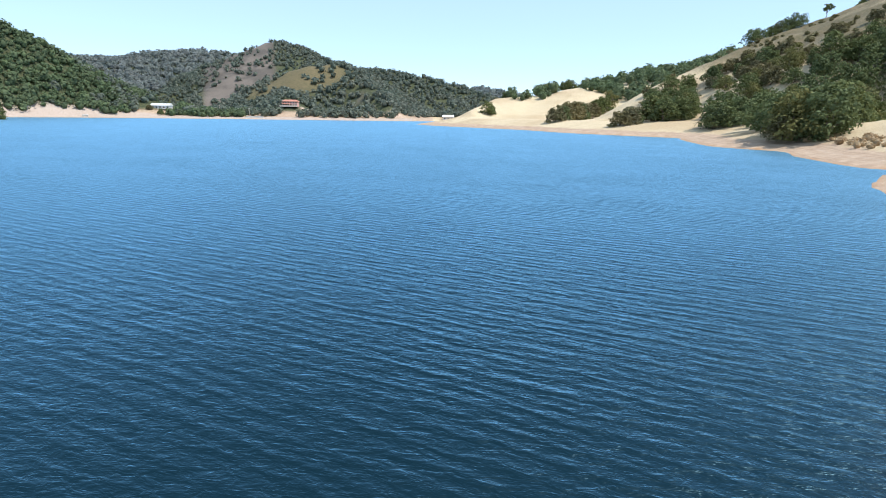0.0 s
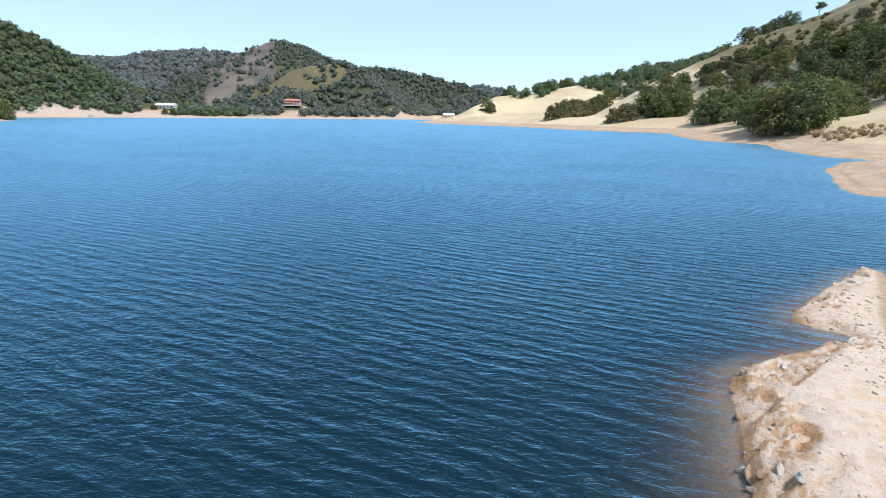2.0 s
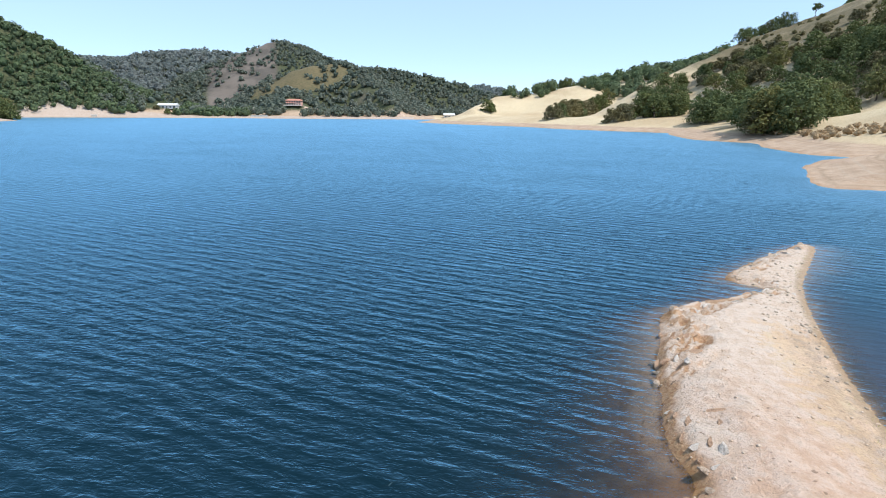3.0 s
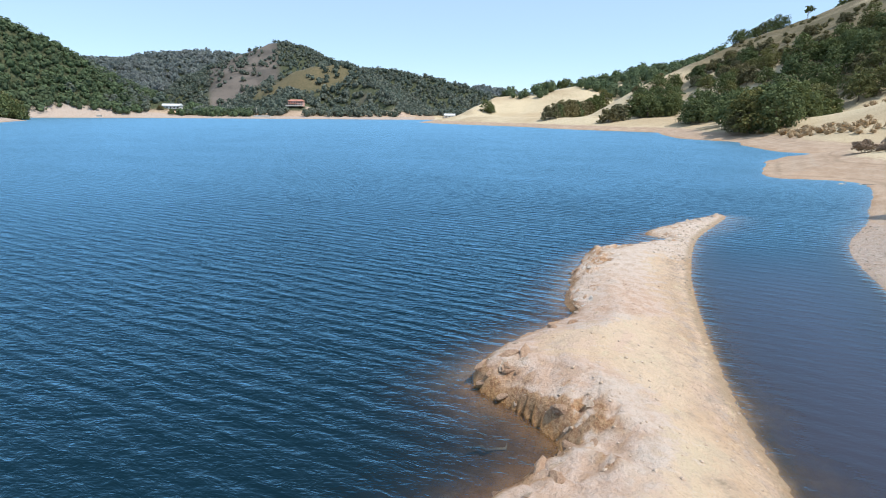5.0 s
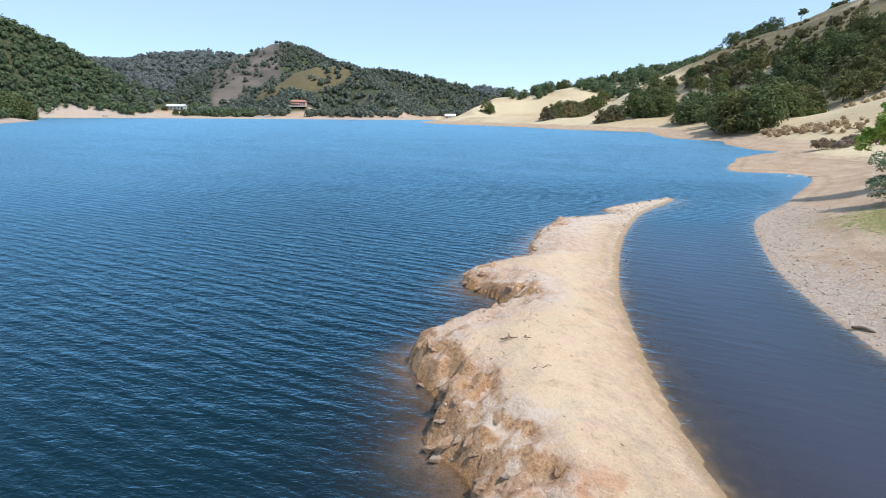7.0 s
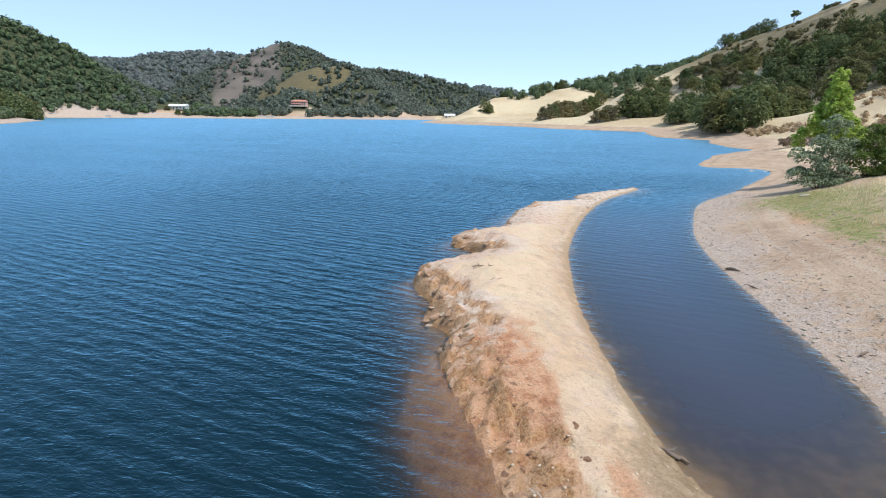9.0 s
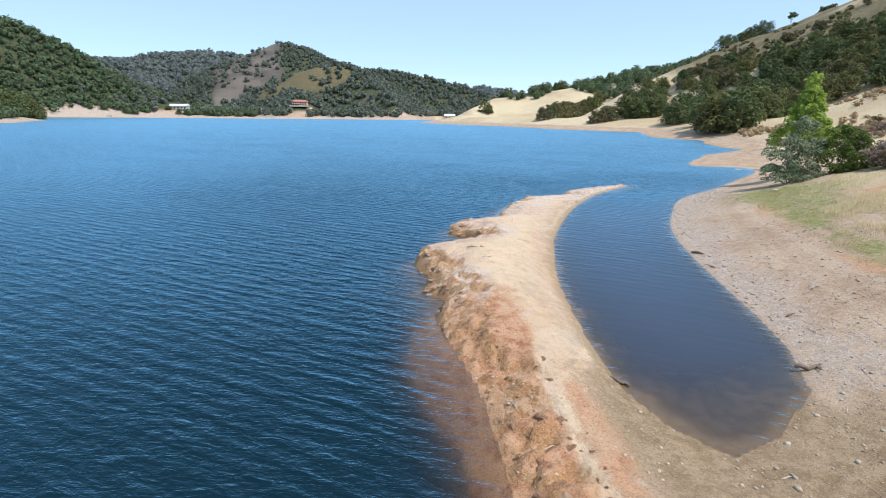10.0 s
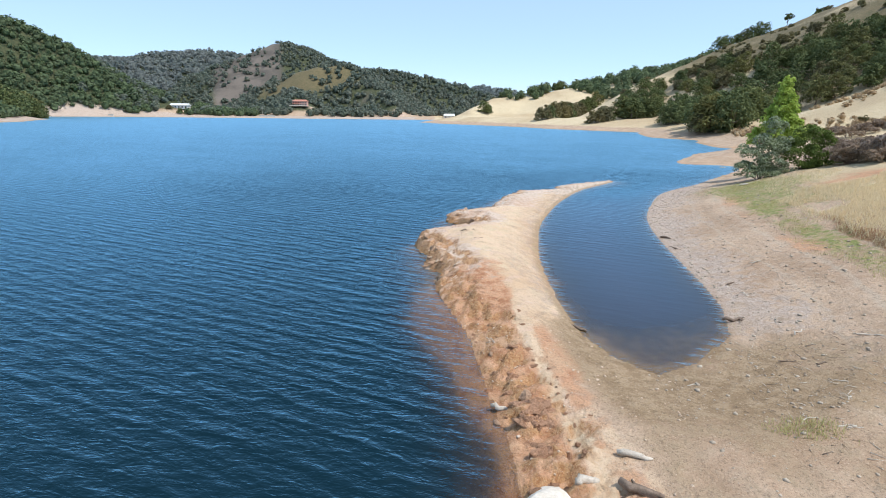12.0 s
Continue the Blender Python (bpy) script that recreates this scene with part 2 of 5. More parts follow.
M_DRIFT_DARK = simple("wet_driftwood", (0.26, 0.19, 0.14), (0.10, 0.07, 0.05), 6, 0.8, 0.6, 0.03)
M_ROCK = simple("pale_rock", (0.63, 0.49, 0.37), (0.48, 0.33, 0.22), 2.2, 0.9, 0.9, 0.12)
M_ROCK_RED = simple("red_rock", (0.56, 0.37, 0.24), (0.42, 0.24, 0.145), 2.4, 0.9, 0.9, 0.12)
M_TUFT = leaf_material("dry_tufts", (0.34, 0.25, 0.155), (0.52, 0.40, 0.26), 0.3)
M_EARTH = simple("red_earth", (0.53, 0.31, 0.19), (0.33, 0.165, 0.09), 5, 0.95, 1.0, 0.1)
M_STONE = simple("gravel_stones", (0.48, 0.40, 0.31), (0.25, 0.19, 0.135), 3.0, 0.9, 0.4, 0.03)
M_LEDGE = simple("grey_ledge_rock", (0.62, 0.545, 0.47), (0.44, 0.36, 0.29), 2.6, 0.9, 0.8, 0.08)
M_WHITE = simple("white_boulder", (0.66, 0.59, 0.50), (0.50, 0.42, 0.33), 2.0, 0.85, 0.5, 0.05)
M_PLASTER = simple("cream_plaster", (0.66, 0.58, 0.49), (0.54, 0.46, 0.38), 0.8, 0.85, 0.15, 0.02)
M_ROSE = simple("rose_plaster", (0.60, 0.36, 0.30), (0.48, 0.28, 0.23), 0.8, 0.85, 0.15, 0.02)
M_TILE = simple("roof_tiles", (0.52, 0.24, 0.17), (0.36, 0.15, 0.10), 1.4, 0.8, 0.4, 0.04)
M_METAL = simple("pale_roof_sheet", (0.70, 0.69, 0.66), (0.56, 0.54, 0.50), 0.7, 0.5, 0.1, 0.02)
M_PANE = simple("dark_window", (0.05, 0.055, 0.06), (0.03, 0.035, 0.04), 1.0, 0.12, 0.0, 0.01, 0.6)

# ---- plan of the shore ----
# spit, lake side, from the near end out to the tip
SPIT_LAKE = [(-60, -60), (-25, -26), (-9, -8), (-3.2, 4), (-2.0, 10), (-2.1, 13.2), (-2.1, 15), (-2.3, 17), (-2.5, 20), (-3.1, 23.0),
             (-3.4, 25.2), (-3.1, 26.4), (-3.9, 27.6), (-3.6, 29.0), (-4.1, 30.3), (-4.3, 31.6), (-3.7, 32.5), (-2.2, 34.0), (-1.2, 34.9),
             (-1.6, 36.3), (-2.6, 37.7), (-1.7, 39.3), (-0.4, 40.6), (0.9, 42.0), (1.0, 43.2), (1.7, 45.2), (2.2, 46.6), (2.9, 48.0), (4.0, 50.2),
             (6.3, 51.4), (8.9, 52.4), (8.0, 53.8), (10.8, 56.4), (13.2, 58.2), (15.2, 59.8)]
# spit, pond side, from the tip back to the pond's head
SPIT_POND = [(15.2, 59.8), (15.4, 59.0), (13.0, 56.0), (10.4, 52.8), (8.3, 49.2), (6.3, 45.1), (4.5, 40.6), (3.1, 36.6), (2.3, 33.2),
             (1.7, 30.3), (1.35, 28), (1.1, 25.3), (0.9, 22), (1.0, 19.9), (1.4, 18.5), (2.2, 17.5)]
# east bank, from the pond's head out to the far point
EAST_BANK = [(2.2, 17.5), (3.5, 18.2), (5.5, 20), (6.6, 22.4), (7.3, 25.3), (8.1, 29.3), (9.0, 33.4), (10.0, 37), (11.2, 40.3), (13.5, 45),
             (15.9, 49.4), (18.5, 52.6), (23.5, 57.5), (28.6, 63.7), (34.9, 71), (38.6, 77), (36.4, 79.4), (33.0, 80.5), (33.6, 84.5), (41.6, 96.5),
             (45.6, 102.5), (57, 114), (66, 118.5), (62, 122.5), (63, 130), (65.3, 138), (68, 147), (76, 163), (73, 171), (70.5, 182), (73.3, 195),
             (83, 226), (88.5, 240), (78, 256.5), (69, 272), (60, 289), (53, 318), (47, 338), (30, 370), (2, 428), (-11.5, 482)]
# the inlet behind the point and the far shore, to the west headland, and back round behind
FAR_SHORE = [(-11.5, 482), (10, 520), (70, 600), (120, 690), (90, 745), (40, 752), (5, 735), (-18, 712), (-45, 703), (-116, 694), (-184, 686), (-250, 675),
             (-329, 648), (-385, 610), (-400, 540), (-360, 470), (-300, 425), (-277, 405), (-258, 365), (-242, 336), (-222, 285), (-215, 150),
             (-230, 0), (-220, -150), (-150, -180), (-90, -110), (-60, -60)]


def smooth(points, step):
    """A Catmull-Rom curve through the points, in steps of about that length."""
    p = np.array(points, float)
    q = np.vstack([2 * p[0] - p[1], p, 2 * p[-1] - p[-2]])
    out = []
    for i in range(len(p) - 1):
        a, b, c, d = q[i:i + 4]
        n = int(np.clip(np.ceil(np.hypot(*(c - b)) / step), 1, 12))
        for t in np.arange(n) / n:
            out.append(0.5 * (2 * b + (c - a) * t + (2 * a - 5 * b + 4 * c - d) * t ** 2 + (3 * b - a - 3 * c + d) * t ** 3))
    out.append(p[-1])
    return np.array(out)


LAKE_EDGE, POND_EDGE = smooth(SPIT_LAKE, 0.6), smooth(SPIT_POND, 1.5)
EAST_EDGE, FAR_EDGE = smooth(EAST_BANK, 3.0), smooth(FAR_SHORE, 30.0)


def lattice(ix, iy, seed):
    h = (ix.astype(np.int64) * 374761393 + iy.astype(np.int64) * 668265263 + seed * 974711) & 0x7FFFFFFF
    h = ((h ^ (h >> 13)) * 1274126177) & 0x7FFFFFFF
    return ((h ^ (h >> 16)) & 0xFFFF) / 65535.0


def value_noise(x, y, seed=0):
    ix, iy = np.floor(x), np.floor(y)
    fx, fy = x - ix, y - iy
    fx, fy = fx * fx * (3 - 2 * fx), fy * fy * (3 - 2 * fy)
    a, b = lattice(ix, iy, seed), lattice(ix + 1, iy, seed)
    c, d = lattice(ix, iy + 1, seed), lattice(ix + 1, iy + 1, seed)
    return (a + (b - a) * fx) * (1 - fy) + (c + (d - c) * fx) * fy


def fbm(x, y, scale, octaves=4, seed=0):
    """Layered noise, -1 to 1, with features of about that many metres."""
    total, amp, norm = 0.0, 1.0, 0.0
    for o in range(octaves):
        k = 2.0 ** o / scale
        total = total + amp * (value_noise(x * k + 17.3 * o, y * k - 9.1 * o, seed + o) * 2 - 1)
        norm += amp
        amp *= 0.5
    return total / norm


def blocks(x, y, size, seed):
    """Broken blocks: one level, -1 to 1, for each uneven cell, with low cracks between."""
    x, y = x / size, y / size
    ix, iy = np.floor(x), np.floor(y)
    d1, d2, level = np.full(x.shape, 9.0), np.full(x.shape, 9.0), np.zeros(x.shape)
    for a in (-1, 0, 1):
        for b in (-1, 0, 1):
            cx, cy = ix + a, iy + b
            d = np.hypot(cx + lattice(cx, cy, seed) - x, cy + lattice(cx, cy, seed + 50) - y)
            level = np.where(d < d1, lattice(cx, cy, seed + 90) * 2 - 1, level)
            d2 = np.where(d < d1, d1, np.minimum(d2, d))
            d1 = np.minimum(d, d1)
    return level - 0.9 * np.clip(1 - (d2 - d1) / 0.22, 0, 1)


def line_distance(x, y, line, zs=None):
    """Distance to a polyline and, with heights zs along it, the height at the nearest place."""
    best = np.full(x.shape, 1e12)
    zbest = np.zeros(x.shape)
    for i in range(len(line) - 1):
        (ax, ay), (bx, by) = line[i][:2], line[i + 1][:2]
        dx, dy = bx - ax, by - ay
        t = np.clip(((x - ax) * dx + (y - ay) * dy) / max(dx * dx + dy * dy, 1e-9), 0, 1)
        d = (x - ax - t * dx) ** 2 + (y - ay - t * dy) ** 2
        if zs is not None:
            zbest = np.where(d < best, zs[i] + t * (zs[i + 1] - zs[i]), zbest)
        best = np.minimum(best, d)
    return np.sqrt(best), zbest


def in_lake(x, y):
    ring = np.vstack([LAKE_EDGE[:-1], POND_EDGE[:-1], EAST_EDGE[:-1], FAR_EDGE])
    inside = np.zeros(x.shape, bool)
    for (ax, ay), (bx, by) in zip(ring[:-1], ring[1:]):
        if ay == by:
            continue
        inside ^= ((ay > y) != (by > y)) & (x < (bx - ax) * (y - ay) / (by - ay) + ax)
    return inside


# ridges of the hills: crest points (x, y, z) and how wide the slopes are for their height
RIDGES = [
    ([(200, -260, 45), (205, 60, 42), (235, 150, 52), (256, 250, 70), (256, 300, 76), (260, 330, 77.5), (261, 355, 76), (262, 370, 75.5), (258, 385, 73.5),
      (250, 398, 70), (232, 397, 63.5), (214, 392, 57), (192, 385, 47.5), (169, 372, 39.5), (148, 365, 31), (137, 360, 25), (118, 345, 12)], 2.0),
    ([(190, 100, 52), (150, 125, 38), (124, 142, 28), (110, 151, 24), (98, 158, 20), (88, 163, 12)], 2.6),
    ([(440, 620, 86), (326, 580, 71), (289, 570, 61), (257, 565, 51.5), (225, 560, 49), (192, 550, 41), (161, 545, 33), (139, 532, 32.5), (128, 530, 30.5),
      (106, 528, 26.5), (94, 525, 24), (73, 522, 22.3), (61.6, 520, 21), (43, 490, 13.5), (33, 468, 9.5), (22, 450, 4)], 3.6),
    ([(-1100, 500, 180), (-567, 615, 123), (-476, 645, 97.5), (-462, 655, 91.5), (-452, 683, 77.5), (-428, 690, 62), (-428, 720, 59), (-412, 735, 40),
      (-381, 740, 25), (-349, 745, 8)], 2.1),
    ([(-560, 560, 74), (-400, 470, 34), (-330, 420, 26), (-294, 398, 17), (-280, 384, 9)], 2.2),
    ([(-330, 330, 26), (-300, 200, 40), (-330, 0, 50), (-300, -260, 50), (0, -330, 50), (200, -260, 45)], 2.6),
    ([(-1900, 1900, 200), (-1306, 2000, 178), (-1190, 2000, 178), (-1033, 2000, 181), (-985, 2000, 187), (-952, 2000, 199), (-913, 2000, 196), (-860, 2000, 200),
      (-815, 2000, 207), (-716, 2000, 203), (-639, 2000, 188), (-500, 2000, 162)], 3.2),
    ([(-560, 1200, 42), (-499, 1300, 66), (-471, 1380, 103), (-450, 1430, 137), (-423, 1440, 163), (-388, 1440, 175), (-380, 1440, 176.5), (-328, 1430, 167),
      (-285, 1420, 146), (-225, 1400, 127), (-164, 1350, 107), (-135, 1330, 108), (-79, 1300, 98), (0, 1300, 88), (80, 1300, 67), (106, 1300, 60),
      (187, 1300, 36), (300, 1300, 26)], 2.0),
    ([(-336, 1000, 28), (-288, 980, 46), (-253, 960, 59), (-212, 950, 74), (-183, 950, 81), (-156, 958, 86), (-126, 955, 77), (-102, 900, 57), (-68, 820, 32),
      (-49, 770, 17), (-28, 725, 5)], 1.9),
    ([(-210, 860, 40), (-190, 790, 26), (-176, 748, 19)], 2.0),
    ([(-200, 2900, 146), (3, 2800, 148), (262, 2800, 130), (406, 2800, 112), (581, 2800, 84), (1500, 2600, 70)], 5.0),
]
CREST_Y = [-60, 4, 10, 13, 18, 24, 30, 36, 42, 48, 54, 60]
CREST_Z = [0.8, 0.5, 0.47, 0.55, 0.82, 1.12, 1.36, 1.10, 0.70, 0.54, 0.44, 0.29]


def survey(x, y):
    """Height of the ground and its distances: (z, to the lake edge, pond edge, east bank, any shore; negative under water; hills)."""
    dl, dp = line_distance(x, y, LAKE_EDGE)[0], line_distance(x, y, POND_EDGE)[0]
    de, df = line_distance(x, y, EAST_EDGE)[0], line_distance(x, y, FAR_EDGE)[0]
    wet = in_lake(x, y)
    d = np.minimum(np.minimum(dl, dp), np.minimum(de, df))
    wob = fbm(x, y, 1.1, 4, 3)
    crest = np.interp(y, CREST_Y, CREST_Z)
    step = 0.32 + 0.35 * np.clip(fbm(x, y, 5.0, 2, 9), 0, 1) + 1.3 * np.clip((26 - y) / 5, 0, 1) * np.clip((y - 13) / 4, 0.3, 1)
    inn = np.maximum(dl + 0.16 * wob, 0)
    low = np.clip((y - 21) / 5, 0, 1) * np.clip(0.30 + 0.34 * fbm(x, y, 3.2, 3, 23), 0.1, 0.6)
    a = crest * (low * (1 - np.exp(-inn / 0.16)) + (1 - low) * (1 - np.exp(-inn / (1.55 + 0.55 * step)))) * (1 + 0.10 * wob) + np.maximum(dl - 7, 0) * 0.22
    edge = np.clip(dl / 0.2, 0, 1) * np.clip((0.9 + 1.9 * fbm(x, y, 2.6, 3, 16) - dl) / 0.8, 0, 1)
    shelf = fbm(0.8 * x + 0.6 * y, 2.4 * (0.8 * y - 0.6 * x), 1.3, 4, 15)
    crag = 0.30 * np.abs(shelf) - 0.08 + 0.12 * np.abs(fbm(x, y, 0.4, 2, 18))
    a = a + crag * edge * np.clip((y - 23) / 4, 0.35, 1) * np.clip(a / 0.5, 0, 1)
    rocky = edge * np.clip((y - 22) / 4, 0.45, 1) * np.clip(a / 0.25, 0, 1)
    a = a + rocky * (0.12 * blocks(0.8 * x + 0.6 * y, 1.7 * (0.8 * y - 0.6 * x), 0.62, 5) + 0.075 * blocks(x, 1.3 * y, 0.24, 6))
    pits = (1 + 0.9 * np.clip((25 - y) / 3, 0, 1)) * np.clip((2.2 - dl) / 1.2, 0, 1) * np.clip(dl / 0.3, 0, 1) * np.clip((40 - y) / 6, 0, 1)
    a = a + pits * (0.075 * blocks(x, y, 0.36, 7) + 0.11 * fbm(x, y, 0.6, 3, 19))
    lay = 0.16
    steps = (np.floor(a / lay) + np.clip((a / lay - np.floor(a / lay) - 0.55) / 0.45, 0, 1)) * lay
    a = a + (steps - a) * edge * 0.25 * np.clip((y - 23) / 4, 0.3, 1)
    b = crest * 0.95 * (1 - np.exp(-dp / 2.0)) + np.maximum(dp - 5, 0) * 0.2
    near = np.clip((66 - y) / 14, 0, 1)
    c = 0.10 * np.minimum(de, 4) + 0.19 * np.clip(de - 2, 0, 34) * (1 - near) + 0.05 * np.clip(de - 36, 0, 60)
    c = c + near * (0.06 * de + 0.018 * np.minimum(de, 9) ** 2 + 0.20 * np.clip(de - 9, 0, 40)) * np.clip((x - 3 + np.maximum(y - 20, 0)) / 5, 0.2, 1)
    cut = np.clip((de - 6.9 + 0.7 * fbm(x, y, 2.5, 3, 22)) / 0.35, 0, 1)
    c = c + 0.34 * cut * np.clip((31 - y) / 5, 0, 1) * np.clip((y - 14) / 5, 0, 1) * np.clip((x - 5) / 3, 0, 1)
    c = c + 0.12 * fbm(x, y, 7, 3, 5) * np.clip(de / 6, 0, 1)
    e = 0.13 * np.minimum(df, 40)
    land = np.minimum(np.minimum(a, b), np.minimum(c, e))
    land = land + 0.035 * fbm(x, y, 0.5, 3, 8) * np.clip(d / 0.4, 0, 1) * np.clip(1.5 - d / 30, 0, 1)
    hill = np.zeros(x.shape)
    bend, rough = 1 + 0.22 * fbm(x, y, 90, 3, 21), 0.03 * fbm(x, y, 30, 2, 4)
    for pts, wide in RIDGES:
        for p, q in zip(pts[:-1], pts[1:]):
            r, z = line_distance(x, y, [p[:2], q[:2]], [p[2], q[2]])
            u = np.clip(r / (np.maximum(z, 4) * wide) * bend + rough, 0, 1)
            hill = np.maximum(hill, 1.087 * z * (1 - np.sqrt(u * u + 0.006) * 0.99) ** 1.12 * (u < 1))
    hill = hill * (1 + 0.02 * fbm(x, y, 25, 2, 6))
    hill = hill * np.clip((d - 6) / (70 - 38 * np.clip((y - 300) / 80, 0, 1) * np.clip((x + 15) / 10, 0, 1) * np.clip((620 - y) / 60, 0, 1)), 0, 1)
    top = np.maximum(land, 0) + 0.02
    top = np.where(hill > top, hill + 0.25 * top, top + 0.25 * hill)
    pond = wet & (dp < dl) & (y < 62) & (dp < 16) & (de < 30)
    k = np.where(y < 27, 0.31, 0.34) + 0.10 * np.clip(fbm(x, y, 6, 2, 13), -0.6, 1)
    bed = -np.where(pond, np.minimum(0.075 * d * np.clip((y - 15) / 8, 0.35, 1), 0.45), np.minimum((k + (0.13 - k) * np.clip((y - 62) / 15, 0, 1)) * d, 9)) - np.where(pond, 0.008, 0.03) + 0.05 * wob * np.clip(d, 0, 1)
    shelf_w = 0.5 + 0.95 * np.exp(-((y - 21) / 3.2) ** 2) + 0.45 * fbm(x, y, 2.4, 3, 14)
    shelf_z = -0.03 - 0.13 * np.minimum(d, shelf_w) - 0.75 * np.maximum(d - shelf_w, 0)
    on_shelf = np.clip((25.5 - y) / 1.5, 0, 1) * (dl < dp) * (~pond)
    bed = bed + (np.maximum(shelf_z, -9) - bed) * on_shelf
    z = np.where(wet, np.minimum(bed, -0.015), top)
    return z, dl, dp, de, np.where(wet, -d, d), hill, pond


def axis(lo, a, b, hi, step, grow, cap=1e9, plain=1e9):
    """Grid lines: even steps from a to b, widening outwards by that factor, no wider than cap while within plain of zero."""
    def run(start, end):
        out, d = [start], step
        while abs(out[-1]) < abs(end):
            d *= grow
            out.append(out[-1] + math.copysign(min(d, cap) if abs(out[-1]) < plain else d, end))
            d = min(d, cap) if abs(out[-1]) < plain else d
        return out

    up, down = run(b, hi), run(a, lo)
    return np.array(down[:0:-1] + list(np.arange(a, b + step / 2, step)) + up[1:])


def grid_mesh(name, xs, ys, zs, keep=None):
    nx, ny = len(xs), len(ys)
    gx, gy = np.meshgrid(xs, ys)
    co = np.stack([gx, gy, zs], -1).reshape(-1, 3)
    i = (np.arange(ny - 1)[:, None] * nx + np.arange(nx - 1)[None]).ravel()
    quads = np.stack([i, i + 1, i + nx + 1, i + nx], 1)
    if keep is not None:
        quads = quads[keep.ravel()]
    me = bpy.data.meshes.new(name)
    me.vertices.add(len(co))
    me.vertices.foreach_set("co", co.ravel())
    me.loops.add(quads.size)
    me.loops.foreach_set("vertex_index", quads.ravel())
    me.polygons.add(len(quads))
    me.polygons.foreach_set("loop_start", np.arange(len(quads)) * 4)
    me.update(calc_edges=True)
    me.polygons.foreach_set("use_smooth", np.ones(len(quads), bool))
    return me


def add_attr(me, name, values):
    me.attributes.new(name, "FLOAT", "POINT").data.foreach_set("value", np.asarray(values, np.float32).ravel())


def peak_face(x, y):
    """The bare face of the northern peak, 0 to 1, a wedge along the camera's bearings."""
    u = x / np.maximum(y, 1.0)
    return np.clip(1.6 - ((u + 0.325) / 0.058) ** 2, 0, 1) * np.clip((y - 960) / 120, 0, 1) * np.clip((1560 - y) / 60, 0, 1)


def knoll_face(x, y):
    """The dry grassy knoll behind the house, 0 to 1."""
    return np.exp(-(((x + 205) / 88) ** 2 + ((y - 918) / 52) ** 2))


# ---- ground ----
GX_WEST, GX_EAST = axis(-3600, -5.0, 6.04, 40, 0.12, 1.05, 7.0, 620), axis(-40, 6.04, 16.24, 3600, 0.12, 1.05, 3.0, 290)
GX = np.r_[GX_WEST[GX_WEST < 6.0], GX_EAST[GX_EAST > 6.0]]
GY_BACK, GY_FRONT = axis(-700, 11.5, 30.1, 60, 0.12, 1.05), axis(0, 30.1, 60.3, 3800, 0.12, 1.045, 3.6, 800)
GY = np.r_[GY_BACK[GY_BACK < 30.05], GY_FRONT[GY_FRONT > 30.05]]
mx_, my_ = np.meshgrid(GX, GY)
GZ, g_dl, g_dp, g_de, g_d, g_hill, g_pond = survey(mx_, my_)


def ground_at(x, y):
    """Height of the ground sheet at places inside the grid."""
    x, y = np.asarray(x, float), np.asarray(y, float)
    i = np.clip(np.searchsorted(GX, x) - 1, 0, len(GX) - 2)
    j = np.clip(np.searchsorted(GY, y) - 1, 0, len(GY) - 2)
    u, v = (x - GX[i]) / (GX[i + 1] - GX[i]), (y - GY[j]) / (GY[j + 1] - GY[j])
    return (GZ[j, i] * (1 - u) + GZ[j, i + 1] * u) * (1 - v) + (GZ[j + 1, i] * (1 - u) + GZ[j + 1, i + 1] * u) * v


def sstep(v, lo, hi):
    t = np.clip((v - lo) / (hi - lo), 0, 1)
    return t * t * (3 - 2 * t)


ground_me = grid_mesh("ground", GX, GY, GZ)
on_spit = (g_dl < 12) & (g_dl < g_de + 4) & (my_ < 62)
add_attr(ground_me, "pale", 0.7 * sstep(my_, 41, 48) * on_spit)
slope = np.hypot(np.gradient(GZ, GY, axis=0), np.gradient(GZ, GX, axis=1))
add_attr(ground_me, "steep", np.where(on_spit | ((g_de > 5.5) & (g_de < 8.5) & (my_ < 40) & (mx_ > 6) & (mx_ < 22)), slope, 0))
trail = np.exp(-(line_distance(mx_, my_, [(-0.55, 10), (-0.65, 13), (-0.75, 14.6), (-0.85, 17.4), (-0.9, 20.3), (-0.4, 24), (0, 29)])[0] / 0.28) ** 2)
add_attr(ground_me, "rock", np.where(on_spit, sstep(2.4 + 1.3 * fbm(mx_, my_, 3, 3, 31) - g_dl, -0.5, 1.3) * sstep(my_, 22, 27) * 0.85
                                     + 0.8 * sstep(my_, 38, 45) * sstep(4.2 + fbm(mx_, my_, 3, 3, 32) - g_dl, 0, 2.0), 0)
         + np.exp(-(((mx_ + 156) / 11) ** 2 + ((my_ - 765) / 22) ** 2)) + 0.8 * np.exp(-(((mx_ + 44) / 16) ** 2 + ((my_ - 748) / 22) ** 2)))
